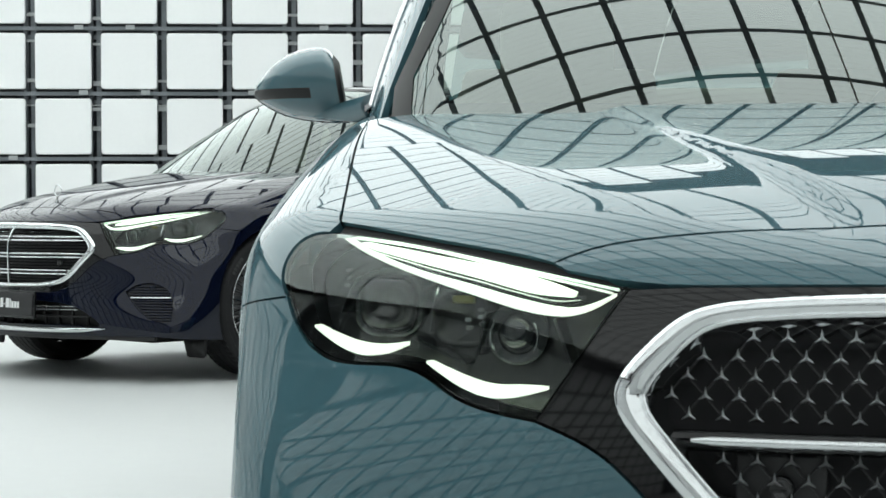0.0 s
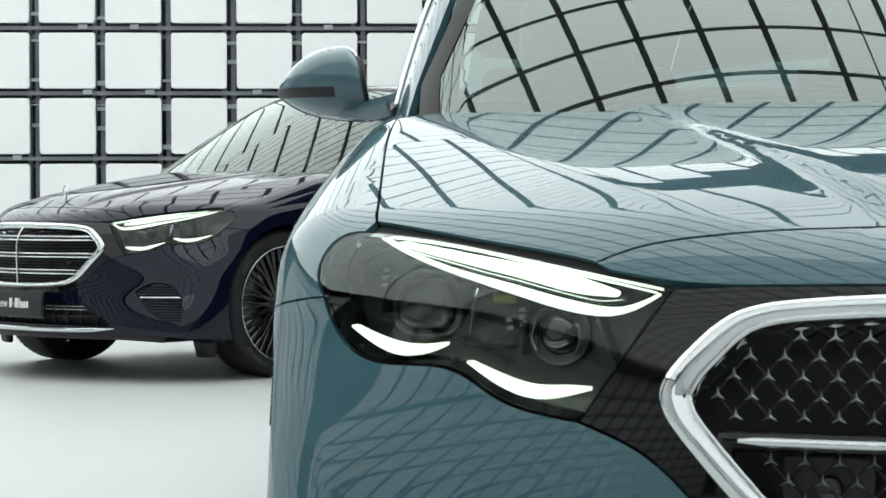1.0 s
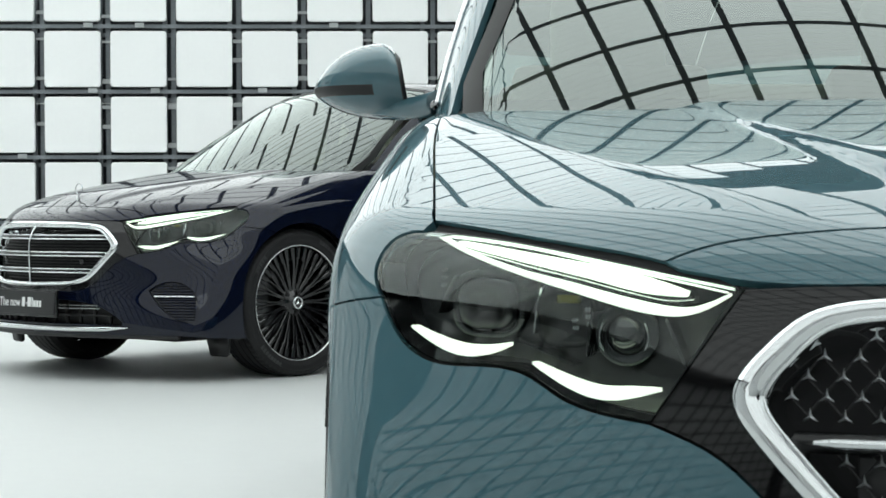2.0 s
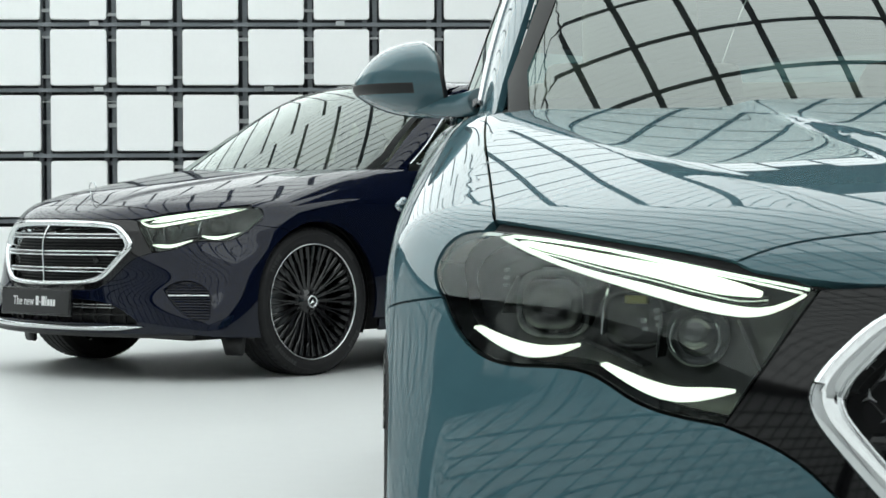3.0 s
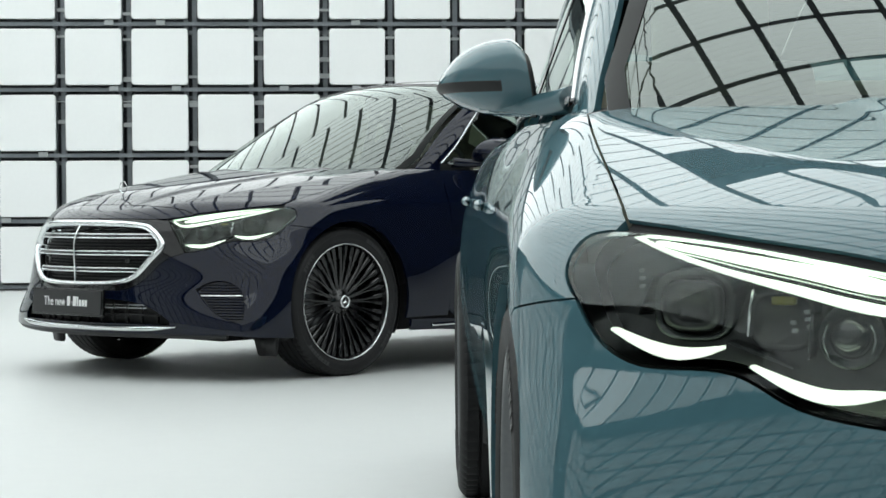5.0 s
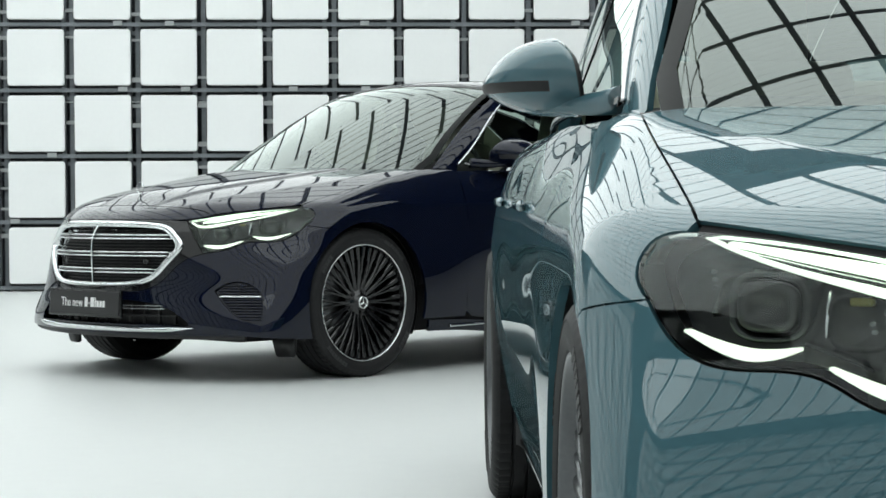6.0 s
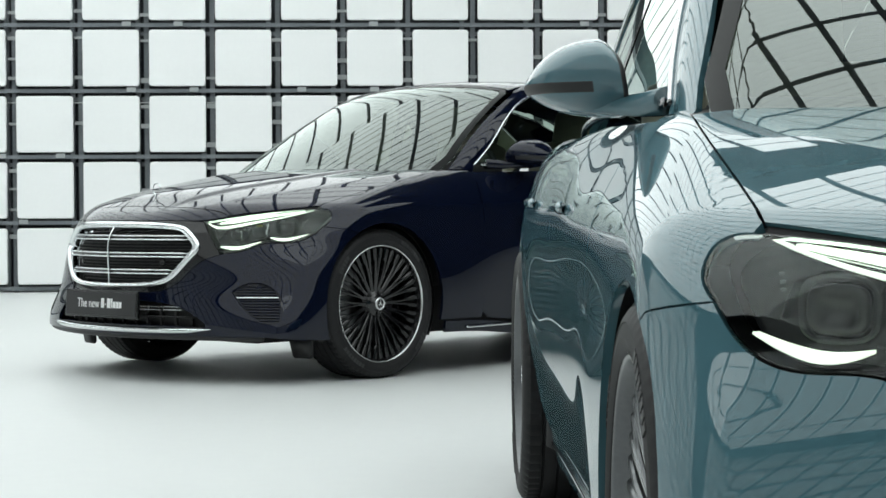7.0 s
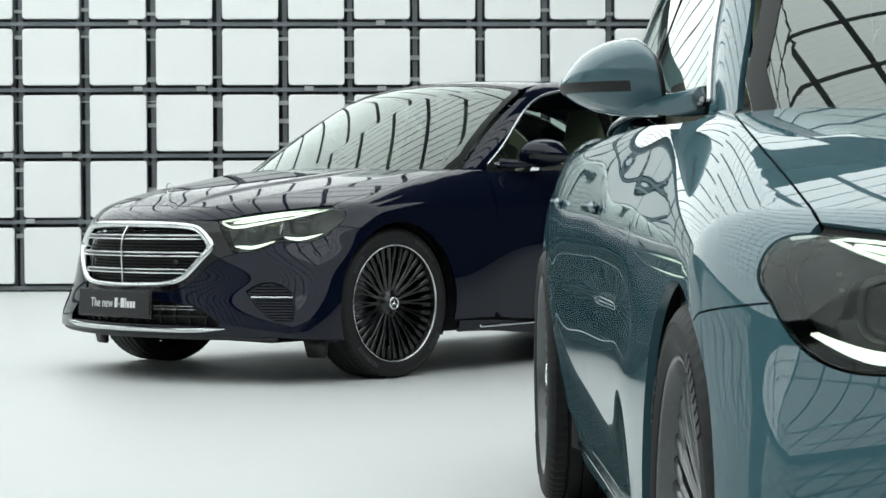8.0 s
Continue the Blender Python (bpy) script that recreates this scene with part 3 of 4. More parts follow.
    quarter = np.concatenate([[(0.85, 2.90, 0.995), (0.90, 2.82, 0.86)], on_side(arc(BASE, -32, 105, n=26)), [(0.85, 3.5, 0.25), (0.72, 3.9, 0.30), (0.70, 3.93, 0.90), (0.62, 3.85, 1.0)]])
    m["quarter_panel"] = panel("quarter_panel", body_field, FLANK, FLANK.down(quarter), gap=0.03)
    m["trunk_lid"] = panel("trunk_lid", body_field, ABOVE, [(0.0, 3.42), (0.66, 3.3), (0.70, 3.85), (0.55, 3.98), (0.0, 4.07)], gap=0.035)
    m["rear_bumper"] = panel("rear_bumper", body_field, Flat(-0.5, -0.86, 0), Flat(-0.5, -0.86, 0).down([(0.0, 4.08, 0.25), (0.75, 3.88, 0.25), (0.75, 3.88, 0.95), (0.0, 4.08, 0.95)]), gap=0.035)
    m["sill"] = panel("sill", body_field, FLANK, FLANK.down([(0.93, 0.40, 0.245), (0.93, 2.52, 0.245), (0.88, 2.52, 0.165), (0.88, 0.40, 0.165)]), gap=0.03)
    # cabin
    foot_screen = [(x, 0.285 + 0.38 * x * x + 0.02, 0.985) for x in np.linspace(0, 0.75, 12)]
    screen = np.concatenate([foot_screen, spline([(0.745, 0.665, 1.02), (0.705, 0.79, 1.11), (0.665, 0.94, 1.205), (0.610, 1.20, 1.345)], 5), [(x, 1.235 + 0.0 * x, 1.43) for x in np.linspace(0.56, 0, 8)]])
    m["windshield"] = panel("windshield", cabin_field, SCREEN, SCREEN.down(screen), gap=0.025, off=0.003, lip=0)
    win1 = [(0.80, 0.765, 1.005), (0.768, 0.885, 1.08), (0.704, 1.10, 1.247), (0.665, 1.29, 1.345), (0.645, 1.50, 1.383), (0.64, 1.72, 1.39), (0.80, 1.74, 1.005)]
    win2 = [(0.64, 1.78, 1.39), (0.645, 2.1, 1.375), (0.67, 2.5, 1.30), (0.74, 2.85, 1.12), (0.78, 2.80, 1.005), (0.80, 1.80, 1.005)]
    m["trim_line"] = np.array(win1)
    m["front_window"] = panel("front_window", cabin_field, FLANK, FLANK.down(win1), gap=0.03, off=0.006, lip=0)
    m["rear_window"] = panel("rear_window", cabin_field, FLANK, FLANK.down(win2), gap=0.03, off=0.006, lip=0)
    pillar = np.concatenate([spline([(0.745, 0.665, 1.02), (0.705, 0.79, 1.11), (0.665, 0.94, 1.205), (0.610, 1.20, 1.345)], 5), [(0.600, 1.26, 1.385), (0.60, 1.34, 1.42), (0.60, 1.7, 1.43), (0.60, 2.3, 1.41), (0.60, 2.8, 1.30), (0.60, 3.35, 1.09), (0.70, 3.3, 1.02), (0.79, 2.9, 1.0)], win2[::-1][1:3][::-1], win2[:4][::-1], [(0.637, 1.75, 1.393)], win1[:6][::-1], [(0.81, 0.74, 0.955), (0.79, 0.60, 0.945), (0.745, 0.60, 0.965)]])
    m["side_frame"] = panel("side_frame", cabin_field, FLANK, FLANK.down(pillar), gap=0.018)
    m["cowl"] = panel("cowl", body_field, ABOVE, [(0, 0.27), (0.30, 0.31), (0.60, 0.40), (0.785, 0.495), (0.80, 0.66), (0.74, 0.76), (0.4, 0.62), (0, 0.56)], gap=0.03, off=0.007, lip=0)
    m["roof"] = panel("roof", cabin_field, ABOVE, [(0, 1.24), (0.585, 1.24), (0.60, 1.7), (0.60, 2.3), (0.58, 2.68), (0, 2.75)], gap=0.03)
    m["rear_screen"] = panel("rear_screen", cabin_field, ABOVE, [(0, 2.76), (0.58, 2.70), (0.61, 3.33), (0, 3.44)], gap=0.04, off=0.004, lip=0)
    m["screen_border"] = panel("screen_border", cabin_field, SCREEN, SCREEN.down(screen), [border_hole(screen)], gap=0.02, off=0.001, lip=0)
    m["pillar_cover"] = panel("pillar_cover", cabin_field, FLANK, FLANK.down([(0.80, 1.735, 1.005), (0.625, 1.715, 1.375), (0.625, 1.785, 1.375), (0.80, 1.805, 1.005)]), gap=0.02, off=0.004)
    return m


def on_round(uv, off=0.0, field=body_field):
    o, d = ROUND.rays(np.array(uv, float))
    return cast(field, o, d, off, 2.2, 60)[0]


def ribbon(name, uv, width, near, deep):
    """A blade along a line on the nose: width across it, its face sunk by near and its back by deep."""
    line = spline(uv, 7)
    t = np.gradient(line, axis=0)
    t /= np.linalg.norm(t, axis=1)[:, None]
    n = np.stack([-t[:, 1], t[:, 0]], 1)
    s = np.linspace(0, 1, len(line))
    w = Curve(np.linspace(0, 1, len(width)), width)(s)[:, None] / 2
    bm = bmesh.new()
    rows = []
    for side, off in ((-1, deep), (-1, near + 0.001), (-0.8, near), (0.8, near), (1, near + 0.001), (1, deep)):
        rows.append([bm.verts.new(p) for p in on_round(line + n * w * side, off)])
    for a, b in zip(rows, rows[1:]):
        for i in range(len(line) - 1):
            bm.faces.new((a[i], a[i + 1], b[i + 1], b[i]))
    bm.faces.new([r[0] for r in rows]), bm.faces.new([r[-1] for r in rows])
    return from_bm(name, bm)


def loop_strip(name, outer, inner, steps, closed=True):
    """A moulding between two loops of equal length; steps are (part of the way inwards, height)."""
    n = len(outer)
    norm = slope_of(body_field, outer)
    verts, faces = [], []
    for f, h in steps:
        verts += list(outer + (inner - outer) * f + norm * h)
    m = len(steps)
    for k in range(m - 1):
        for i in range(n if closed else n - 1):
            j = (i + 1) % n
            faces.append((k * n + i, k * n + j, (k + 1) * n + j, (k + 1) * n + i))
    bm = bmesh.new()
    v = [bm.verts.new(p) for p in verts]
    for f in faces:
        bm.faces.new([v[i] for i in f])
    return from_bm(name, bm, True)


def whole(half_line):
    """A line on the left half from the top middle to the bottom middle, closed round the right half."""
    right = half_line[::-1][1:-1] * (-1, 1, 1)
    return np.concatenate([half_line, right])


SHEETS = body_meshes()
# lamp pieces
LAMP_UV = ROUND.down(LAMP)
SHEETS["lamp_bowl"] = panel("housing", body_field, ROUND, LAMP_UV, gap=0.012, off=0.060, lip=-0.024, seam=0.001)
SHEETS["lamp_border"] = panel("border", body_field, ROUND, LAMP_UV, [shrink(resample(LAMP_UV, 0.012), 0.003)], gap=0.008, off=0.006, lip=0.004, seam=0.001)
SHEETS["lamp_cover"] = panel("lens_cover", body_field, ROUND, LAMP_UV, gap=0.010, off=0.002, lip=0.006, seam=0.002)
SHEETS["day_strip"] = ribbon("light_strip", [(0.994, 0.7758), (0.9435, 0.7702), (0.891, 0.7647), (0.8127, 0.7558), (0.7445, 0.7478), (0.688, 0.7398), (0.633, 0.7310), (0.599, 0.7262), (0.580, 0.7236)], [0.004, 0.0065, 0.0085, 0.0105, 0.0125, 0.0145, 0.0165, 0.0155, 0.006], 0.009, 0.018)
SHEETS["day_hook"] = ribbon("light_strip", [(1.0425, 0.7824), (0.9872, 0.7703), (0.9298, 0.7587), (0.8232, 0.7397), (0.734, 0.7253), (0.6549, 0.7113), (0.6084, 0.7053), (0.5775, 0.7050), (0.5456, 0.7140), (0.5247, 0.7245)], [0.002, 0.0035, 0.0045, 0.0055, 0.007, 0.0095, 0.011, 0.012, 0.009, 0.003], 0.009, 0.016)
SHEETS["day_line"] = ribbon("light_strip", [(0.9915, 0.7826), (0.8918, 0.7755), (0.8127, 0.7672), (0.754, 0.7598), (0.6433, 0.7442), (0.5531, 0.7305), (0.5280, 0.7262)], [0.0015, 0.002, 0.0022, 0.0022, 0.002], 0.008, 0.012)
SHEETS["light_guide"] = ribbon("light_guide", [(1.0005, 0.7735), (0.9536, 0.7660), (0.8993, 0.7590), (0.8359, 0.7500), (0.7788, 0.7420), (0.726, 0.7345), (0.6773, 0.7265), (0.6327, 0.7195), (0.6001, 0.7160), (0.5701, 0.7180)], [0.0006, 0.0006, 0.0006], 0.010, 0.013)
SHEETS["light_well"] = ribbon("light_well", [(1.0005, 0.7735), (0.9536, 0.7660), (0.8993, 0.7590), (0.8359, 0.7500), (0.7788, 0.7420), (0.726, 0.7345), (0.6773, 0.7265), (0.6327, 0.7195), (0.6001, 0.7160), (0.5701, 0.7180)], [0.010, 0.018, 0.020, 0.018, 0.008], 0.012, 0.028)
SHEETS["wave_out"] = ribbon("light_strip", [(1.018, 0.6740), (0.9878, 0.6655), (0.9478, 0.6560), (0.9089, 0.6505), (0.8663, 0.6525), (0.8324, 0.6600)], [0.003, 0.0075, 0.0115, 0.0135, 0.0115, 0.004], 0.008, 0.022)
SHEETS["wave_in"] = ribbon("light_strip", [(0.786, 0.6410), (0.7527, 0.6300), (0.7127, 0.6185), (0.6760, 0.6130), (0.6402, 0.6150), (0.6024, 0.6195)], [0.003, 0.0085, 0.0125, 0.0145, 0.0130, 0.004], 0.008, 0.022)

# ---- parts of the cars ----
def half(me, mat):
    me = me.copy()
    me.materials.clear()
    me.materials.append(mat)
    return me


def vertex_normals(me):
    vn, index = np.zeros(len(me.loops) * 3), np.zeros(len(me.loops), int)
    me.corner_normals.foreach_get("vector", vn), me.loops.foreach_get("vertex_index", index)
    out = np.zeros((len(me.vertices), 3))
    out[index] = vn.reshape(-1, 3)
    return out


def joined_halves(name, a):
    b = mirrored(a)
    bm = bmesh.new()
    bm.from_mesh(a), bm.from_mesh(b)
    me = bpy.data.meshes.new(name)
    bm.to_mesh(me)
    bm.free()
    me.polygons.foreach_set("use_smooth", [True] * len(me.polygons))
    me.normals_split_custom_set_from_vertices([tuple(v) for v in np.concatenate([vertex_normals(a), vertex_normals(b)])])
    return me


MIRRORED, JOINED = {}, {}


def both(name, key, mat, car, label="", middle=False):
    """A sheet on the left and on the right; one that crosses the middle becomes one mesh."""
    if middle:
        if key not in JOINED:
            JOINED[key] = joined_halves(name, SHEETS[key])
        return [part(name, half(JOINED[key], mat), mat, car, label)]
    if key not in MIRRORED:
        MIRRORED[key] = mirrored(SHEETS[key])
    return [part(name, half(SHEETS[key], mat), mat, car, label), part(name, half(MIRRORED[key], mat), mat, car, label)]


def tyre_mesh():
    """A low tyre with four grooves round it and fine cuts across its shoulders."""
    out, r = 0.915, 0.347
    prof = [(0.268, out - 0.235), (0.300, out - 0.245), (0.328, out - 0.235), (0.341, out - 0.212)]
    for k in range(5):
        s = out - 0.205 + k * 0.040
        prof += [(r, s), (r, s + 0.031), (r - 0.009, s + 0.033), (r - 0.009, s + 0.038)]
    prof = prof[:-2] + [(0.344, out - 0.016), (0.340, out - 0.010), (0.337, out - 0.006), (0.326, out + 0.001), (0.318, out + 0.004), (0.3165, out + 0.0025), (0.296, out + 0.006), (0.282, out + 0.001), (0.277, out - 0.002), (0.276, out + 0.001), (0.270, out - 0.004), (0.264, out - 0.016)]
    bm = bmesh.new()
    n = 210
    rings = []
    for i in range(n):
        w = 2 * math.pi * i / n
        cut = 0.0035 if i % 3 == 0 else 0.0
        ring = []
        for k, (rad, s) in enumerate(prof):
            lower = cut if (rad > 0.336 and (s > out - 0.05 or s < out - 0.165)) else 0
            skew = 0.010 * (s - out) / 0.2
            ring.append(bm.verts.new((s, (rad - lower) * math.sin(w + skew), (rad - lower) * math.cos(w + skew))))
        rings.append(ring)
    for i in range(n):
        a, b = rings[i], rings[(i + 1) % n]
        for k in range(len(prof) - 1):
            bm.faces.new((a[k], a[k + 1], b[k + 1], b[k]))
    me = from_bm("tyre", bm, True)
    me.set_sharp_from_angle(angle=radians(28))
    return me


def spoke_mesh():
    """One spoke: narrow at the hub, split into two blades at the rim."""
    bm = bmesh.new()
    for lean in (-1, 1):
        rows = []
        for r, x, a, w, d in ((0.040, 0.872, 1.4, 0.0070, 0.030), (0.090, 0.876, 1.8, 0.0062, 0.026), (0.150, 0.884, 2.3, 0.0056, 0.022), (0.196, 0.889, 3.2, 0.0060, 0.020), (0.212, 0.890, 3.9, 0.0100, 0.020), (0.258, 0.892, 4.4, 0.0125, 0.020)):
            c = radians(a * lean)
            row = []
            for u, h in ((-1, -d), (-1, -0.004), (-0.55, 0), (0.55, 0), (1, -0.004), (1, -d)):
                y, z = r * math.sin(c) + u * w * math.cos(c), r * math.cos(c) - u * w * math.sin(c)
                row.append(bm.verts.new((x + h, y, z)))
            rows.append(row)
        for a, b in zip(rows, rows[1:]):
            for k in range(5):
                bm.faces.new((a[k], a[k + 1], b[k + 1], b[k]))
        bm.faces.new(rows[-1])
    return from_bm("spoke", bm)


TYRE, SPOKE = tyre_mesh(), spoke_mesh()
RIM = lathe("rim", [(0.205, 0.70), (0.248, 0.715), (0.246, 0.84), (0.256, 0.880), (0.264, 0.905)], 72)
RIM_EDGE = lathe("rim_edge", [(0.264, 0.896), (0.2665, 0.911), (0.269, 0.914), (0.2725, 0.914), (0.2735, 0.908), (0.272, 0.896)], 72)
CAP = lathe("hub_cap", [(0.0, 0.902), (0.024, 0.902), (0.030, 0.898), (0.034, 0.885), (0.044, 0.876), (0.075, 0.868), (0.078, 0.83)], 32)
RING = lathe("badge_ring", [(0.022, 0.900), (0.023, 0.906), (0.029, 0.905), (0.030, 0.897)], 32)
DISC = lathe("brake_disc", [(0.06, 0.795), (0.185, 0.795), (0.185, 0.775), (0.06, 0.775)], 48)
PLATE_BACK = lathe("back_plate", [(0.0, 0.71), (0.25, 0.71)], 32)
BOLT = lathe("bolt", [(0.0, 0.882), (0.007, 0.882), (0.009, 0.878), (0.010, 0.862)], 10)


def trident(size, thick, arms=3, root=0.30):
    """A flat three-armed stud in x and z, its ridge towards -y."""
    bm = bmesh.new()
    top = bm.verts.new((0, -thick, 0))
    ring = []
    for k in range(arms):
        a = 2 * math.pi * k / arms
        ring.append(bm.verts.new((size * math.sin(a), -thick * 0.2, size * math.cos(a))))
        b = a + math.pi / arms
        ring.append(bm.verts.new((root * size * math.sin(b), 0, root * size * math.cos(b))))
    n = len(ring)
    for i in range(n):
        bm.faces.new((top, ring[i], ring[(i + 1) % n]))
    return from_bm("stud", bm)


EMBLEM = trident(0.021, 0.004, root=0.2)


def mark_mesh():
    """Raised marks on a tyre's side, as plain bars."""
    bm = bmesh.new()
    for a0, count in ((205, 8), (25, 8), (120, 5), (300, 5)):
        for k in range(count):
            a, w = radians(a0 + 3.6 * k), radians(1.25)
            q = []
            for r, x in ((0.300, 0.9225), (0.318, 0.9205)):
                for s in (-1, 1):
                    q.append(bm.verts.new((x, r * math.sin(a + s * w), r * math.cos(a + s * w))))
            low = [bm.verts.new((v.co.x - 0.004, v.co.y, v.co.z)) for v in q]
            bm.faces.new((q[0], q[1], q[3], q[2]))
            for i, j in ((0, 1), (1, 3), (3, 2), (2, 0)):
                bm.faces.new((q[i], q[j], low[j], low[i]))
    return from_bm("sidewall_mark", bm)


MARKS = mark_mesh()


def wheel(car, m, spoke_mat, edge_mat):
    hub = part("wheel", RIM.copy(), spoke_mat, car, "low tyre on a finely spoked alloy rim")
    hub.matrix_basis = m
    part("tyre", TYRE, RUBBER, hub)
    tagged(part("sidewall_mark", MARKS, RUBBER_MARK, hub), kind="stuff")
    part("rim_edge", half(RIM_EDGE, edge_mat), edge_mat, hub, "turned rim edge")
    part("brake_disc", DISC, RIM_GREY, hub)
    part("back_plate", PLATE_BACK, DARK_VOID, hub)
    part("hub_cap", half(CAP, spoke_mat), spoke_mat, hub)
    part("badge_ring", RING, CHROME, hub)
    e = part("badge", EMBLEM, CHROME, hub)
    e.matrix_basis = pose(0.903, 0, 0, 0, 0, 90)
    me = half(SPOKE, spoke_mat)
    for k in range(20):
        part("spoke", me, spoke_mat, hub).matrix_basis = pose(0, 0, 0, 18 * k, 0, 0)
    for k in range(5):
        a = 2 * math.pi * (k + 0.35) / 5
        part("bolt", BOLT, BLACK, hub).matrix_basis = pose(0, 0.056 * math.sin(a), 0.056 * math.cos(a))
    return hub


LINER = lathe("wheel_liner", [(0.376, 0.885), (0.392, 0.87), (0.40, 0.60), (0.0, 0.58)], 40, a0=radians(-115), a1=radians(115))


def disc_facing(name, profile, turns=40):
    """A turned piece that faces -y: (radius, how far it stands out)."""
    me = lathe(name, [(r, s) for r, s in profile], turns)
    me.transform(pose(0, 0, 0, 0, 0, -90))
    return me


LAMP_LENS = disc_facing("projector_lens", [(0.0, 0.012), (0.008, 0.0115), (0.016, 0.0085), (0.021, 0.004), (0.023, -0.002)])
def side_arc(a0, a1):
    me = lathe("projector_ring", [(0.027, 0.002), (0.0278, 0.004), (0.0285, 0.002), (0.0285, -0.002)], 14, a0=radians(a0), a1=radians(a1))
    me.transform(pose(0, 0, 0, 0, 0, -90))
    return me


LAMP_ARCS = [side_arc(55, 125), side_arc(235, 305)]
LAMP_TUBE = disc_facing("projector_tube", [(0.024, -0.004), (0.031, -0.003), (0.036, 0.000), (0.037, -0.03)])


def squircle(name, w, h, d, power=3.2, n=36, inset=0.82):
    """A rounded rectangular piece in x and z that stands out towards -y."""
    bm = bmesh.new()
    rows = []
    for k, y in ((1.0, d), (1.0, 0.004), (0.96, 0.0), (inset, 0.002), (inset * 0.97, 0.012)):
        rows.append([bm.verts.new((k * w * np.sign(c) * abs(c) ** (2 / power), y, k * h * np.sign(s) * abs(s) ** (2 / power))) for c, s in ((math.cos(2 * math.pi * i / n), math.sin(2 * math.pi * i / n)) for i in range(n))])
    for a, b in zip(rows, rows[1:]):
        for i in range(n):
            bm.faces.new((a[i], a[(i + 1) % n], b[(i + 1) % n], b[i]))
    bm.faces.new(rows[-1])
    return from_bm(name, bm, True)


MODULE = squircle("lamp_module", 0.054, 0.042, 0.05)


BLADES = {}


def other(key):
    if key not in MIRRORED:
        MIRRORED[key] = mirrored(SHEETS[key])
    return MIRRORED[key]


def headlight(car, side):
    s = side
    pick = lambda key: SHEETS[key] if s > 0 else other(key)
    lamp = part("headlight", half(pick("lamp_bowl"), LAMP_SHELL), LAMP_SHELL, car, "lit headlight with bright light strips under a clear cover")
    part("border", half(pick("lamp_border"), BLACK_GLOSS), BLACK_GLOSS, lamp, "black edge")
    cover = part("lens_cover", half(pick("lamp_cover"), LENS), LENS, lamp, "clear cover")
    for key in ("day_strip", "day_hook", "day_line", "wave_out", "wave_in"):
        part("light_strip", half(pick(key), LAMP_LIT), LAMP_LIT, lamp, "glowing white strip")
    part("light_guide", half(pick("light_guide"), LAMP_LIT), LAMP_LIT, lamp, "thin glowing line")
    part("light_well", half(pick("light_well"), DARK_VOID), DARK_VOID, lamp, "dark channel between the light strips")
    def put(me, mat, u, v, off, name, turn):
        p = on_round([(u, v)], off)[0]
        ob = part(name, half(me, mat), mat, lamp)
        ob.matrix_basis = pose(s * p[0], p[1], p[2], 0, 0, s * turn)
    put(MODULE, LAMP_GREY, 0.905, 0.703, 0.034, "lamp_module", 38)
    put(MODULE_FACE, LAMP_SHELL, 0.905, 0.703, 0.030, "projector_lens", 38)
    put(MODULE_LOW, LAMP_SHELL, 0.765, 0.690, 0.040, "lamp_module", 30)
    put(LAMP_TUBE, LAMP_GREY, 0.664, 0.676, 0.034, "projector_tube", 14)
    for me in LAMP_ARCS:
        put(me, CHROME, 0.664, 0.674, 0.026, "projector_ring", 14)
    put(GLINT, AMBER, 0.765, 0.716, 0.030, "reflector", 28)
    for u, v in ((1.012, 0.742), (1.004, 0.733), (0.998, 0.724), (0.725, 0.702), (0.722, 0.694), (0.718, 0.686), (0.742, 0.690), (0.738, 0.681)):
        put(CHIP, SATIN, u, v, 0.026, "chip", 20)
    put(LAMP_LENS, LAMP_GLASSY, 0.664, 0.676, 0.038, "projector_lens", 14)
    for u0, v0, u1, v1, mat in ((0.945, 0.745, 0.85, 0.741, SATIN), (0.61, 0.695, 0.575, 0.640, LAMP_GREY), (0.835, 0.665, 0.735, 0.640, LAMP_GREY), (0.718, 0.700, 0.716, 0.650, LAMP_GREY), (0.812, 0.725, 0.805, 0.672, SATIN), (0.985, 0.735, 0.990, 0.690, LAMP_GREY)):
        me = BLADES[u0] if u0 in BLADES else BLADES.setdefault(u0, ribbon("trim_blade", [(u0, v0), ((u0 + u1) / 2, (v0 + v1) / 2 + 0.001), (u1, v1)], [0.004, 0.005, 0.003], 0.028, 0.055))
        part("trim_blade", half(me if s > 0 else mirrored_plain(me), mat), mat, lamp)
    return lamp


def mirrored_plain(me):
    if me.has_custom_normals:
        return mirrored(me)
    out = me.copy()
    out.transform(Matrix.Diagonal((-1, 1, 1, 1)))
    out.flip_normals()
    return out


MODULE_FACE = squircle("projector_lens", 0.040, 0.030, 0.01, inset=0.6)
MODULE_LOW = squircle("lamp_module", 0.040, 0.034, 0.05)
GLINT = box_mesh("reflector", -0.014, 0.014, 0, 0.012, -0.008, 0.008, 0.003)
CHIP = squircle("chip", 0.0035, 0.0025, 0.006, 5.0, 12, 0.8)
AMBER = material("amber_reflector", (0.20, 0.19, 0.05), 0.35, 0.3, grain=0.1, size=200)
LAMP_GLASSY = material("projector_glass", (0.02, 0.022, 0.026), 0.02, 0, 1.0)


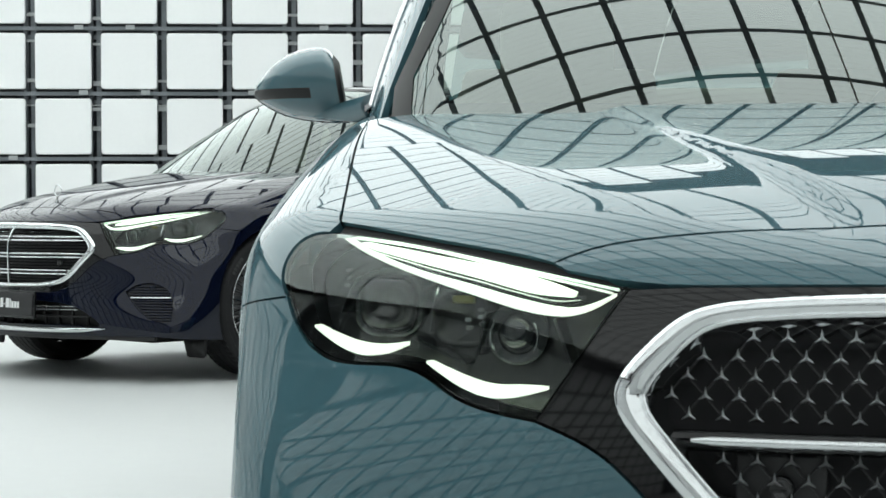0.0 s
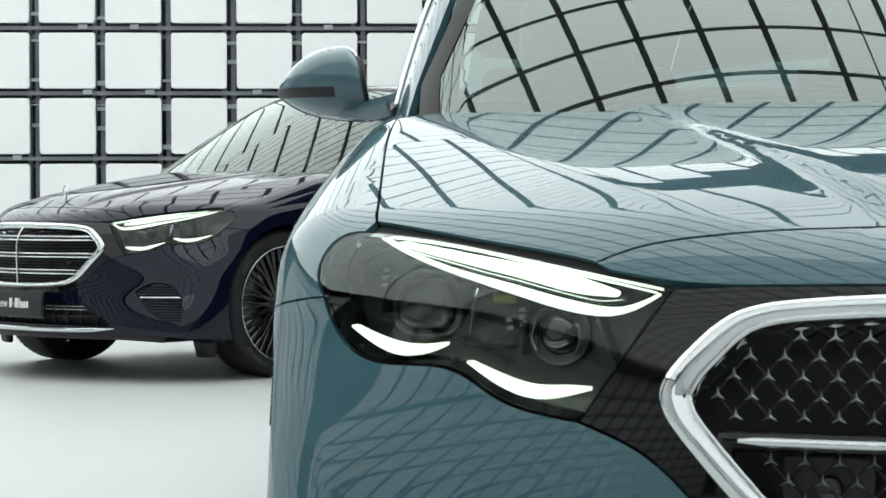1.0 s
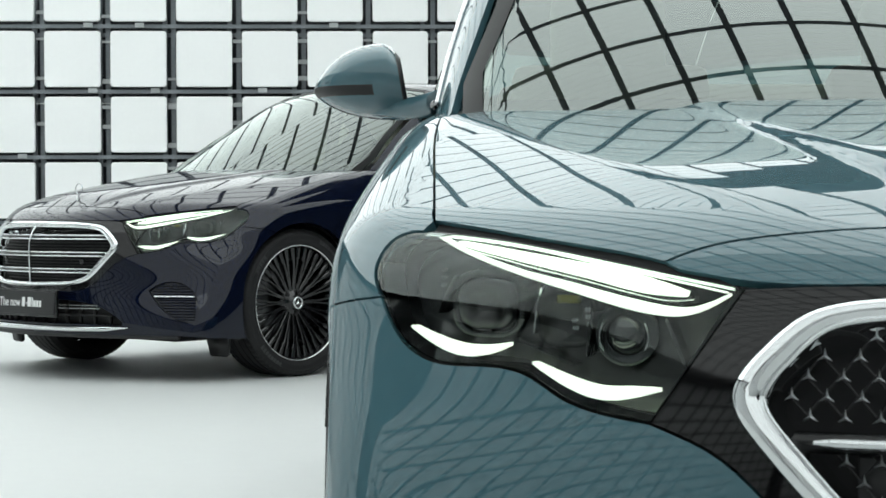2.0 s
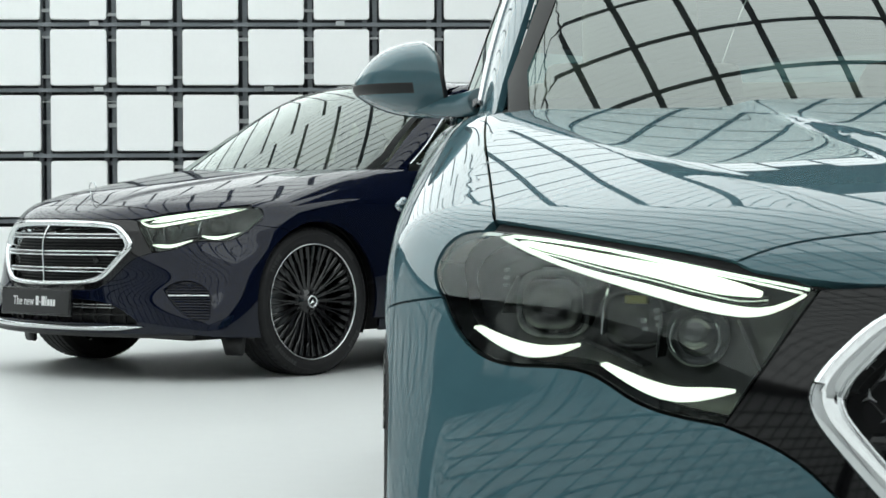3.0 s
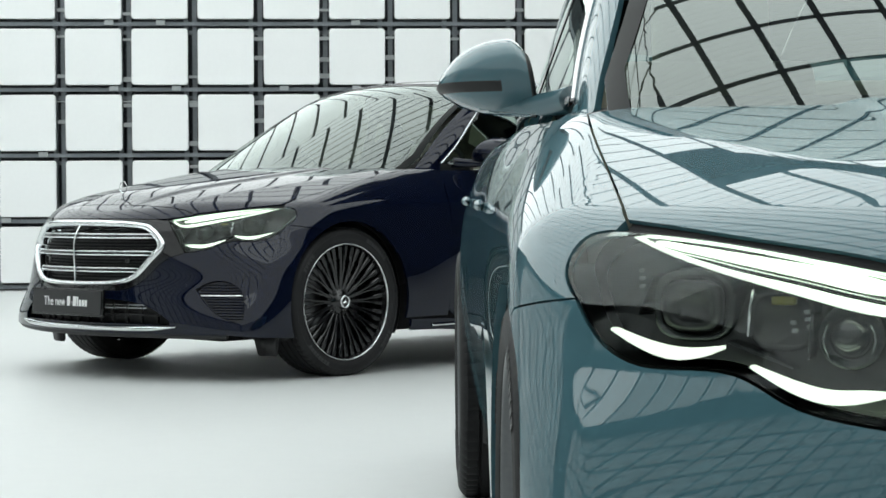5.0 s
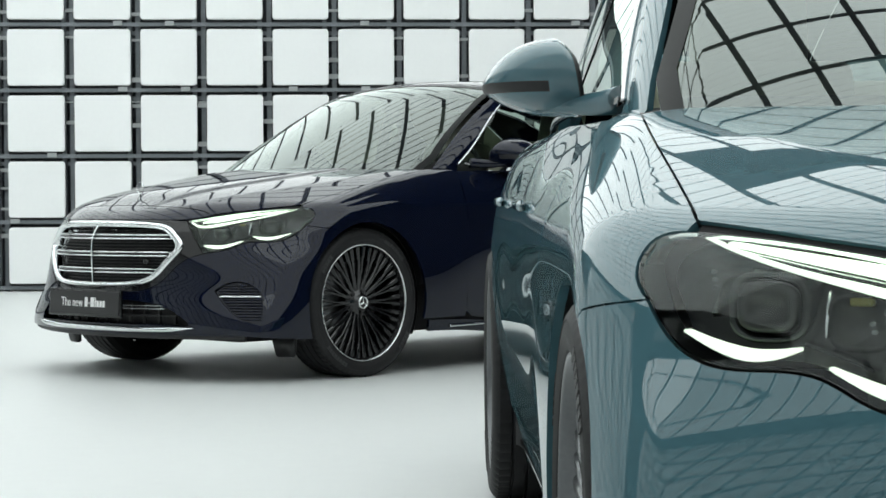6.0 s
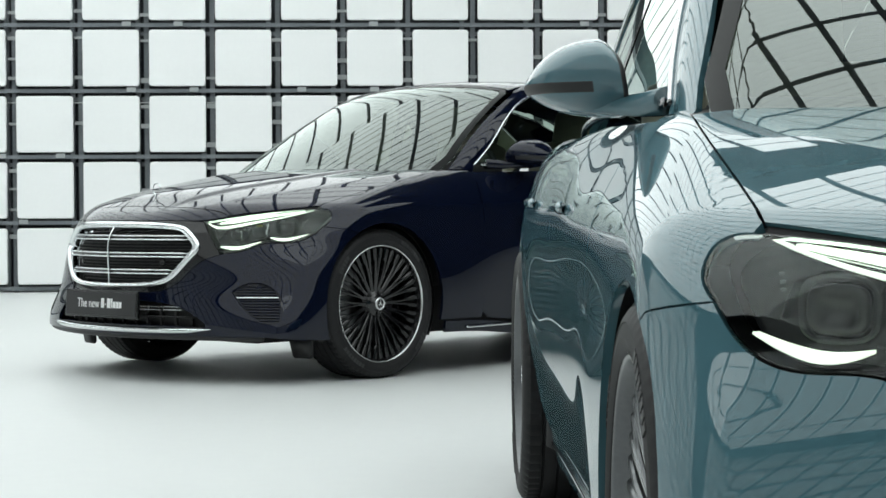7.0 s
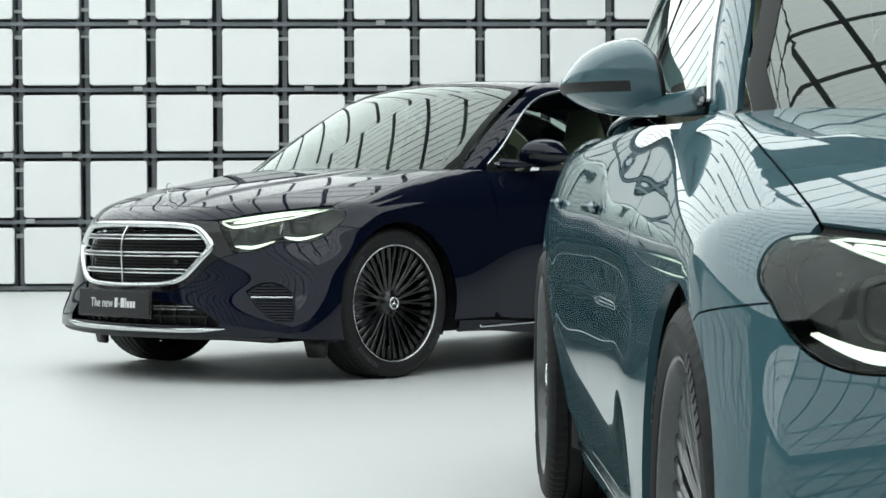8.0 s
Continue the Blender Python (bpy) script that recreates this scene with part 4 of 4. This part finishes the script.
def mouth_loops(width_side, width_top):
    half_line = MOUTH.copy()
    k = resample_open(half_line, 0.012)
    full = whole(k)
    c = np.array((0.0, -0.80, 0.595))
    inner_xz = []
    n = len(full)
    t = np.roll(full, -1, 0) - np.roll(full, 1, 0)
    t = t[:, [0, 2]] / np.linalg.norm(t[:, [0, 2]], axis=1)[:, None]
    inward = np.stack([t[:, 1], -t[:, 0]], 1)
    inward *= np.sign(np.sum(inward * (c[[0, 2]] - full[:, [0, 2]]), 1))[:, None]
    w = width_top + (width_side - width_top) * np.abs(inward[:, 0]) ** 1.2
    q = full[:, [0, 2]] + inward * w[:, None]
    return full, on_nose(q)


def resample_open(p, gap):
    s = np.concatenate([[0], np.cumsum(np.linalg.norm(np.diff(p, axis=0), axis=1))])
    t = np.linspace(0, s[-1], int(s[-1] / gap) + 1)
    return np.stack([np.interp(t, s, p[:, i]) for i in range(3)], 1)


def grille_frame(car, wide, thin):
    outer, inner = mouth_loops(wide, thin)
    part("grille_frame", loop_strip("grille_frame", outer, inner, [(-0.06, -0.004), (0.0, 0.004), (0.12, 0.009), (0.5, 0.011), (0.80, 0.007), (0.82, 0.001), (0.86, 0.001)]), CHROME, car, "chrome frame")
    part("grille_inner_line", loop_strip("grille_inner_line", outer, inner, [(0.86, 0.000), (0.88, 0.004), (0.98, 0.004), (1.0, -0.002), (1.02, -0.055)]), CHROME, car, "thin bright chrome line")
    mouth = ROUND.down(inner)
    return inner, part("grille", panel("grille", body_field, ROUND, mouth, gap=0.02, off=0.055, lip=0, seam=-0.02), DARK_VOID, car, "black grille")


def star_grille(car):
    """A black lattice with rows of small three-armed studs and one chrome blade."""
    inner, g = grille_frame(car, 0.034, 0.018)
    ring = shrink(inner[:, [0, 2]], 0.014)
    stud = trident(0.0100, 0.0035, root=0.22)
    px, spots, lines = 0.0342, [], []
    for r in range(-7, 5):
        z = 0.5985 + 0.0211 * r - (0.004 if r < 0 else 0)
        for k in range(-15, 16):
            x = (k + 0.5 * (r % 2 == 1)) * px
            spots.append((x, z))
            for dx in (-0.5, 0.5):
                lines.append((x, z, x + dx * px, z - 0.0211))
    spots, lines = np.array(spots), np.array(lines)
    spots = spots[inside(spots, ring) & (np.abs(spots[:, 1] - 0.5725) > 0.012)]
    for p in on_nose(spots, 0.022):
        part("stud", stud, STUD, g).matrix_basis = pose(*p, 0, 0, math.degrees(math.atan(1.3 * p[0])))
    lines = lines[inside(lines[:, :2], ring) & inside(lines[:, 2:], ring) & (np.abs(lines[:, 3] - 0.5725) > 0.008)]
    bm = bmesh.new()
    for a, b in zip(on_nose(lines[:, :2], 0.034), on_nose(lines[:, 2:], 0.034)):
        d = np.array((b[2] - a[2], 0, a[0] - b[0]))
        d = d / np.linalg.norm(d) * 0.0009
        q = [bm.verts.new(v) for v in (a + d, b + d, b + d + (0, 0.006, 0), a + d + (0, 0.006, 0), a - d, b - d, b - d + (0, 0.006, 0), a - d + (0, 0.006, 0))]
        bm.faces.new((q[0], q[1], q[5], q[4])), bm.faces.new((q[0], q[3], q[2], q[1])), bm.faces.new((q[4], q[5], q[6], q[7]))
    tagged(part("lattice", from_bm("lattice", bm), BLACK, g, "thin black diagonal lattice"), kind="stuff")
    line = [(x, 0.5715) for x in np.linspace(-0.425, 0.425, 40)]
    part("blade_back", sweep("blade_back", on_nose(line, 0.026), 0.0135, 8, 0.9), BLACK_GLOSS, g)
    taper = 0.0062 * np.minimum(1, (0.425 - np.abs(np.linspace(-0.41, 0.41, 40))) / 0.03)
    part("blade", sweep("blade", on_nose([(x, 0.5725) for x in np.linspace(-0.41, 0.41, 40)], 0.012), taper, 8, 0.95), CHROME, g, "chrome blade across the grille")
    for s in (-1, 1):
        p = on_nose([(0.315, 0.523)], 0.034)[0]
        eye = part("sensor", disc_facing("sensor", [(0.0, 0.006), (0.009, 0.006), (0.010, 0.008), (0.0125, 0.008), (0.014, 0.002)]), BLACK_GLOSS, g)
        eye.matrix_basis = pose(s * p[0], p[1], p[2], 0, 0, s * 22)
        box_ob = part("sensor_plate", box_mesh("sensor_plate", -0.05, 0.05, 0, 0.01, -0.035, 0.035, 0.004), BLACK, g)
        box_ob.matrix_basis = pose(s * p[0], p[1] + 0.008, p[2], 0, 0, s * 22)


def bar_grille(car):
    """Three double chrome bars, one upright bar and dark slats behind."""
    inner, g = grille_frame(car, 0.030, 0.020)
    xz = inner[:, [0, 2]]
    def reach(z):
        near = xz[np.abs(xz[:, 1] - z) < 0.012]
        return np.abs(near[:, 0]).max() - 0.012
    for z in (0.660, 0.582, 0.505):
        w = reach(z)
        for dz in (-0.0085, 0.0085):
            r = 0.0042 * np.minimum(1, (w + 0.004 - np.abs(np.linspace(-w, w, 30))) / 0.02)
            part("bar", sweep("bar", on_nose([(x, z + dz) for x in np.linspace(-w, w, 30)], 0.012), r, 8, 1.0), CHROME, g, "chrome bar")
        part("bar_core", sweep("bar_core", on_nose([(x, z) for x in np.linspace(-w, w, 30)], 0.022), 0.011, 6, 0.9), BLACK_GLOSS, g)
        for s in (-1, 1):
            end = on_nose([(s * (w - 0.004), z - 0.0085), (s * w, z), (s * (w - 0.004), z + 0.0085)], 0.012)
            part("bar_end", sweep("bar_end", end, 0.0042, 8), CHROME, g)
    for z in (0.695, 0.678, 0.635, 0.62, 0.605, 0.556, 0.541, 0.527, 0.48, 0.465):
        w = reach(z)
        part("slat", sweep("slat", on_nose([(x, z) for x in np.linspace(-w, w, 16)], 0.045), 0.003, 6), BLACK, g)
    zs = np.linspace(0.440, 0.708, 12)
    part("upright_bar", sweep("upright_bar", on_nose([(0.0, z) for z in zs], 0.004), 0.0048, 8, 1.0, (0, 1, 0)), CHROME, g, "chrome upright bar")
    for x in (-0.30, 0.30):
        p = on_nose([(x, 0.548)], 0.03)[0]
        part("sensor", disc_facing("sensor", [(0.0, 0.004), (0.008, 0.004), (0.010, 0.006), (0.014, 0.005), (0.016, 0.0)]), BLACK_GLOSS, g).matrix_basis = pose(*p, 0, 0, math.degrees(math.atan(1.3 * x)))
    p = on_nose([(0.0, 0.700)], 0.012)[0]
    part("emblem", disc_facing("emblem", [(0.0, 0.004), (0.018, 0.004), (0.021, 0.001)]), BLACK_GLOSS, g).matrix_basis = pose(p[0] - 0.022, p[1], p[2] - 0.004)


def mirror_mesh():
    """A door mirror's shell: high at its root, drawn out to a low rounded tip."""
    bm = bmesh.new()
    rows, n = [], 30
    for t in np.linspace(0, 1, 22):
        x = 0.858 + 0.166 * math.sin(t * math.pi / 2)
        f = (x - 0.858) / 0.166
        high = 1.134 - 0.006 * (1 - f) ** 2 - 0.074 * f ** 2.3 - 0.028 * max(0.0, 1 - f / 0.16) ** 2
        low = 0.982 + 0.030 * f ** 2.6
        fade = math.sqrt(max(0.0, 1 - f ** 7.0)) * 0.985 + 0.015
        cz, hz = (high + low) / 2, (high - low) / 2 * fade
        front, back = 0.925 + 0.070 * f ** 2, 1.105 + 0.012 * f
        cy, hy = back - 0.02, (back - 0.02 - front) * fade
        row = []
        for i in range(n):
            a = 2 * math.pi * i / n
            c, s = math.cos(a), math.sin(a)
            y = cy - hy * abs(c) ** 0.9 if c > 0 else cy + 0.02 * abs(c) ** 0.4 * fade
            row.append(bm.verts.new((x, y, cz + hz * np.sign(s) * abs(s) ** 0.85)))
        rows.append(row)
    for a, b in zip(rows, rows[1:]):
        for i in range(n):
            bm.faces.new((a[i], a[(i + 1) % n], b[(i + 1) % n], b[i]))
    bm.faces.new(rows[0]), bm.faces.new(rows[-1][::-1])
    return bm


def cut(bm, z0, z1, name, x0=0.866, x1=2.0):
    """The part of a shell between two heights and two widths."""
    b = bm.copy()
    for k, v, out in ((2, z0, False), (2, z1, True), (0, x0, False), (0, x1, True)):
        axis = Vector((k == 0, 0, k == 2))
        bmesh.ops.bisect_plane(b, geom=b.verts[:] + b.edges[:] + b.faces[:], plane_co=axis * v, plane_no=axis, clear_outer=out, clear_inner=not out)
    return from_bm(name, b, True)


MIRROR = mirror_mesh()
def merged(name, pieces):
    bm = bmesh.new()
    for me in pieces:
        bm.from_mesh(me)
    bmesh.ops.remove_doubles(bm, verts=bm.verts, dist=1e-5)
    return from_bm(name, bm, True)


# the painted cover reaches down to the base near the root; farther out a black band parts them
MIRROR_PARTS = {"cover": merged("cover", [cut(MIRROR, 1.043, 2, "cover"), cut(MIRROR, 1.024, 1.043, "cover", 0.866, 0.915)]), "joint": cut(MIRROR, 1.024, 1.043, "joint", 0.915), "mirror_base": cut(MIRROR, 0.5, 1.024, "mirror_base"), "inner_edge": cut(MIRROR, 0.5, 2, "inner_edge", 0.5, 0.866)}

# the housings lean outwards at the top
for me in MIRROR_PARTS.values():
    me.transform(Matrix(((1.06, 0, 0.17, -0.061 - 0.17 * 1.06), (0, 1, 0, 0), (0, 0, 1, 0), (0, 0, 0, 1))))


def door_mirror(car, coat, side):
    flip = (lambda me: me) if side > 0 else mirrored_plain
    top = part("door_mirror", half(flip(MIRROR_PARTS["cover"]), coat), coat, car, "painted door mirror")
    part("joint", half(flip(MIRROR_PARTS["joint"]), BLACK), BLACK, top)
    part("inner_edge", half(flip(MIRROR_PARTS["inner_edge"]), BLACK), BLACK, top, "black inner edge")
    part("mirror_base", half(flip(MIRROR_PARTS["mirror_base"]), coat), coat, top)
    arm = sweep("arm", spline([(0.940, 1.035, 1.006), (0.885, 1.01, 1.004), (0.83, 0.95, 1.000), (0.775, 0.86, 1.004)], 6), np.linspace(0.018, 0.038, 19), 14, 0.7)
    part("arm", half(flip(arm), coat), coat, top)
    part("mirror_glass", half(flip(box_mesh("mirror_glass", 0.874, 0.960, 1.115, 1.119, 1.008, 1.085, 0.003)), CHROME), CHROME, top)


def on_cabin(points, off=0.0):
    o, d = FLANK.rays(FLANK.down(points))
    return cast(cabin_field, o, d, off)[0]


def trims(car, coat):
    """Bright mouldings round the side windows and along the sills, and the door handles."""
    win = SHEETS["trim_line"]
    upper = resample_open(spline(on_cabin(np.concatenate([spline(win[:5], 6), spline([(0.625, 1.72, 1.375), (0.63, 2.1, 1.36), (0.66, 2.5, 1.29), (0.74, 2.85, 1.12)], 6)]), -0.003)[:, :3], 2), 0.03)
    lower = on_cabin([(0.80, y, 1.003) for y in np.linspace(0.81, 2.82, 40)], -0.004)
    for s in (1, -1):
        f = (lambda me: me) if s > 0 else mirrored_plain
        part("window_trim", f(sweep("window_trim", upper, 0.006, 6)), SATIN, car, "bright window moulding")
        part("belt_trim", f(sweep("belt_trim", lower, 0.008, 6, 1.2)), SATIN, car, "bright belt moulding")
        strip = on_side([(y, 0.215) for y in np.linspace(0.55, 2.45, 24)], -0.003)
        part("sill_trim", f(sweep("sill_trim", strip, 0.008, 6)), CHROME, car, "chrome sill strip")
        for y in (1.50, 2.52):
            p = on_side([(y + k, 0.815 + 0.006 * (y - 1.5)) for k in (-0.11, -0.07, 0.0, 0.07, 0.11)], -0.010)
            part("door_handle", f(sweep("door_handle", spline(p, 4), [0.004] + [0.011] * 15 + [0.004], 8, 1.1)), coat, car)


def nose_details(car, coat, plate):
    """Lower mouth, its slats and chrome lip, side vents and the flaps before the wheels."""
    low = SHEETS["low_shape"]
    full = np.concatenate([low, low[::-1][1:-1] * (-1, 1)])
    m = part("lower_mouth", panel("lower_mouth", body_field, ROUND, full, gap=0.02, off=0.075, lip=-0.072, seam=-0.004), BLACK, car, "black lower air intake")
    for x in np.linspace(-0.44, 0.44, 12):
        hi = 0.355 - 0.25 * max(0, abs(x) - 0.30)
        part("fin", sweep("fin", on_nose([(x, z) for z in np.linspace(0.262, hi, 5)], 0.055), 0.005, 4, 2.5, (0, 1, 0)), BLACK, m)
    for z in (0.332, 0.346):
        part("chrome_slat", sweep("chrome_slat", on_nose([(x, z) for x in np.linspace(-0.40, 0.40, 30)], 0.038), 0.0028, 6), CHROME, m)
    part("slat", sweep("slat", on_nose([(x, 0.300) for x in np.linspace(-0.46, 0.46, 30)], 0.045), 0.007, 6, 0.7), BLACK, m)
    xs = np.linspace(-0.585, 0.585, 60)
    edge = on_nose([(x, 0.238 + 0.012 * (abs(x) / 0.585) ** 4) for x in xs], -0.008)
    part("lip_trim", sweep("lip_trim", edge, 0.0115 * np.clip((0.60 - np.abs(xs)) / 0.12, 0.12, 1), 8, 1.0), CHROME, car, "chrome lip along the bumper's foot")
    part("splitter", sweep("splitter", on_nose([(x, 0.212) for x in np.linspace(-0.78, 0.78, 50)], 0.02), 0.020, 8, 0.8), BLACK, car)
    for s in (1, -1):
        f = (lambda me: me) if s > 0 else mirrored_plain
        me = SHEETS["vent"] if s > 0 else mirrored(SHEETS["vent"])
        v = part("side_vent", half(me, coat), coat, car, "ribbed side vent")
        uv = SHEETS["vent_shape"]
        for z in np.arange(0.292, 0.445, 0.0125):
            band = uv[np.abs(uv[:, 1] - z) < 0.02, 0]
            if len(band) < 2 or band.max() - band.min() < 0.06:
                continue
            u = np.linspace(band.min() + 0.016, band.max() - 0.016, 12)
            bright = abs(z - 0.398) < 0.0063
            part("chrome_rib" if bright else "rib", f(sweep("rib", on_round(np.stack([u, 0 * u + z], 1), 0.004 if bright else 0.010), 0.0042 if bright else 0.0035, 6)), CHROME if bright else coat, v)
        p = on_round([(uv[:, 0].mean() - 0.01, 0.437)], 0.008)[0]
        eye = part("sensor", disc_facing("sensor", [(0.0, 0.004), (0.007, 0.004), (0.010, 0.006), (0.012, 0.003), (0.0125, -0.004)]), coat, v)
        eye.matrix_basis = pose(s * p[0], p[1], p[2], 0, 0, s * 48)
        bm = bmesh.new()
        q = box(bm, -0.07, 0.07, -0.012, 0.012, -0.075, 0.02)
        for i in (0, 2, 4, 6):
            q[i].co.x *= 0.72
        bmesh.ops.bevel(bm, geom=bm.edges, offset=0.006, segments=2, affect="EDGES")
        part("wheel_flap", from_bm("wheel_flap", bm, True), BLACK, car).matrix_basis = pose(s * 0.80, -0.40, 0.185, 8, 0, s * 12)
    if plate:
        holder = part("plate_holder", box_mesh("plate_holder", -0.272, 0.272, -0.004, 0.012, -0.064, 0.062, 0.004), BLACK_GLOSS, car, "black plate with white lettering")
        holder.matrix_basis = pose(0, -0.920, 0.356, -3)
        part("plate_face", box_mesh("plate_face", -0.262, 0.262, -0.0075, -0.003, -0.054, 0.053, 0.002), BLACK, holder)
        # two words, then a word of plain bars
        txt = bpy.data.curves.new("words", "FONT")
        txt.body, txt.size, txt.extrude, txt.align_x = "The new", 0.060, 0.0006, "LEFT"
        tmp = bpy.data.objects.new("words", txt)
        scene.collection.objects.link(tmp)
        me = bpy.data.meshes.new_from_object(tmp.evaluated_get(bpy.context.evaluated_depsgraph_get()))
        bpy.data.objects.remove(tmp)
        me.transform(pose(-0.172, -0.009, -0.019, 90) @ Matrix.Diagonal((0.78, 1.0, 1, 1)))
        part("lettering", me, PLATE_WHITE, holder, "white words")
        x = 0.008
        for w, h in ((0.022, 0.044), (0.012, 0.006), (0.026, 0.044), (0.008, 0.044), (0.018, 0.030), (0.016, 0.030), (0.016, 0.030)):
            z = 0.014 if h < 0.01 else 0.0
            part("bar", box_mesh("bar", x, x + w, -0.0088, -0.0072, -0.019 + z, -0.019 + z + h), PLATE_WHITE, holder)
            x += w + 0.0055
    for s in (1, -1):
        for y in (0, BASE):
            liner = part("wheel_liner", LINER, BLACK, car)
            liner.matrix_basis = pose(0, y, HUB, 0, 0, 0 if s > 0 else 180)


def seat_mesh(name, w, d, h):
    """A padded cushion with rounded edges."""
    bm = bmesh.new()
    box(bm, -w / 2, w / 2, -d / 2, d / 2, 0, h)
    bmesh.ops.bevel(bm, geom=bm.edges, offset=min(w, d, h) * 0.38, segments=4, affect="EDGES", profile=0.6)
    return from_bm(name, bm, True)


def inside_car(car):
    for x in (0.37, -0.37):
        seat = part("seat", seat_mesh("seat", 0.50, 0.50, 0.16), LEATHER, car, "beige leather seat")
        seat.matrix_basis = pose(x, 1.55, 0.52)
        part("backrest", seat_mesh("backrest", 0.46, 0.12, 0.56), LEATHER, seat).matrix_basis = pose(0, 0.27, 0.08, -18)
        part("headrest", seat_mesh("headrest", 0.27, 0.10, 0.19), LEATHER, seat).matrix_basis = pose(0, 0.46, 0.60, -14)
    part("rear_bench", seat_mesh("rear_bench", 1.2, 0.16, 0.62), LEATHER, car).matrix_basis = pose(0, 2.72, 0.55, -20)
    part("dashboard", seat_mesh("dashboard", 1.40, 0.52, 0.20), DASH, car).matrix_basis = pose(0, 0.86, 0.80, 6)
    ring = [(0.37 + 0.18 * math.cos(a), 1.17 + 0.06 * math.sin(a), 0.93 + 0.17 * math.sin(a)) for a in np.linspace(0, 2 * math.pi, 33)[:-1]]
    part("steering_wheel", sweep("steering_wheel", ring, 0.015, 8, closed=True), DASH, car)
    part("cabin_floor", box_mesh("cabin_floor", -0.70, 0.70, 0.75, 3.0, 0.30, 0.42, 0.02), DASH, car)
    part("inner_mirror", seat_mesh("inner_mirror", 0.22, 0.03, 0.065), BLACK, car).matrix_basis = pose(0, 1.12, 1.29)


# ---- the two cars ----
def build_car(m, coat, spoke_mat, edge_mat, label, front, plate, track):
    car = tagged(new("car"), label, "car", "two saloon cars")
    car.matrix_world = m
    both("hood", "hood", coat, car, "", True)
    both("front_bumper", "bumper", coat, car, "", True)
    both("front_lip", "brow", coat, car, "", True)
    both("grille_surround", "mask", BLACK_GLOSS, car, "gloss black surround", True)
    for name in ("fender", "front_door", "rear_door", "quarter_panel", "sill", "side_frame"):
        both(name, name, coat, car)
    # shade of the bonnet-to-lamp gap, as a dark filler sheet
    both("gap_shade", "gap_shade", DARK_VOID, car)
    both("trunk_lid", "trunk_lid", coat, car, "", True)
    both("rear_bumper", "rear_bumper", coat, car, "", True)
    both("roof", "roof", coat, car, "", True)
    for p in both("windshield", "windshield", GLASS, car, "greenish glass", True) + both("rear_screen", "rear_screen", GLASS, car, "", True):
        p.visible_shadow = False
    both("screen_border", "screen_border", BORDER, car)
    both("cowl", "cowl", BLACK, car, "black cowl below the windshield", True)
    for name in ("front_window", "rear_window"):
        for p in both(name, name, SIDE_GLASS, car, "tinted glass"):
            p.visible_shadow = False
    both("pillar_cover", "pillar_cover", BLACK_GLOSS, car)
    part("underbody", box_mesh("underbody", -0.60, 0.60, -0.50, 3.9, 0.17, 0.76, 0.04), DARK_VOID, car)
    part("bulkhead", box_mesh("bulkhead", -0.70, 0.70, 0.40, 0.62, 0.4, 0.90, 0.04), DARK_VOID, car)
    for s in (1, -1):
        headlight(car, s)
        door_mirror(car, coat, s)
    front(car)
    nose_details(car, coat, plate)
    trims(car, coat)
    inside_car(car)
    for x, y in ((1, 0), (-1, 0), (1, BASE), (-1, BASE)):
        wheel(car, pose(x * track, y, HUB, 0, 0, 0 if x > 0 else 180), spoke_mat, edge_mat)
    return car


build_car(pose(0.8357, 2.9977, 0, 0, 0, -2.527), TEAL, RIM_GREY, RIM_GREY, "light teal metallic saloon car with lit headlights", star_grille, False, 0.024)
navy_car = build_car(pose(-0.8462, 10.655, 0, 0, 0, -47.347), NAVY, RIM_BLACK, RIM_CUT, "dark navy metallic saloon car with lit headlights", bar_grille, True, 0.0)


def hood_emblem(car):
    """A standing ring with a stem on the bonnet's front."""
    p = on_top([(0.0, -0.60)])[0]
    stem = part("hood_emblem", sweep("hood_emblem", [p + (0, 0, -0.004), p + (0, 0.004, 0.012), p + (0, 0.006, 0.028)], [0.010, 0.005, 0.003], 10, 1.0, (0, 1, 0)), CHROME, car, "standing chrome emblem ring")
    ring = [p + (0.027 * math.cos(a), 0.008, 0.053 + 0.027 * math.sin(a)) for a in np.linspace(0, 2 * math.pi, 29)[:-1]]
    part("ring", sweep("ring", ring, 0.0022, 6, closed=True, up=(0, 1, 0)), CHROME, stem)


hood_emblem(navy_car)
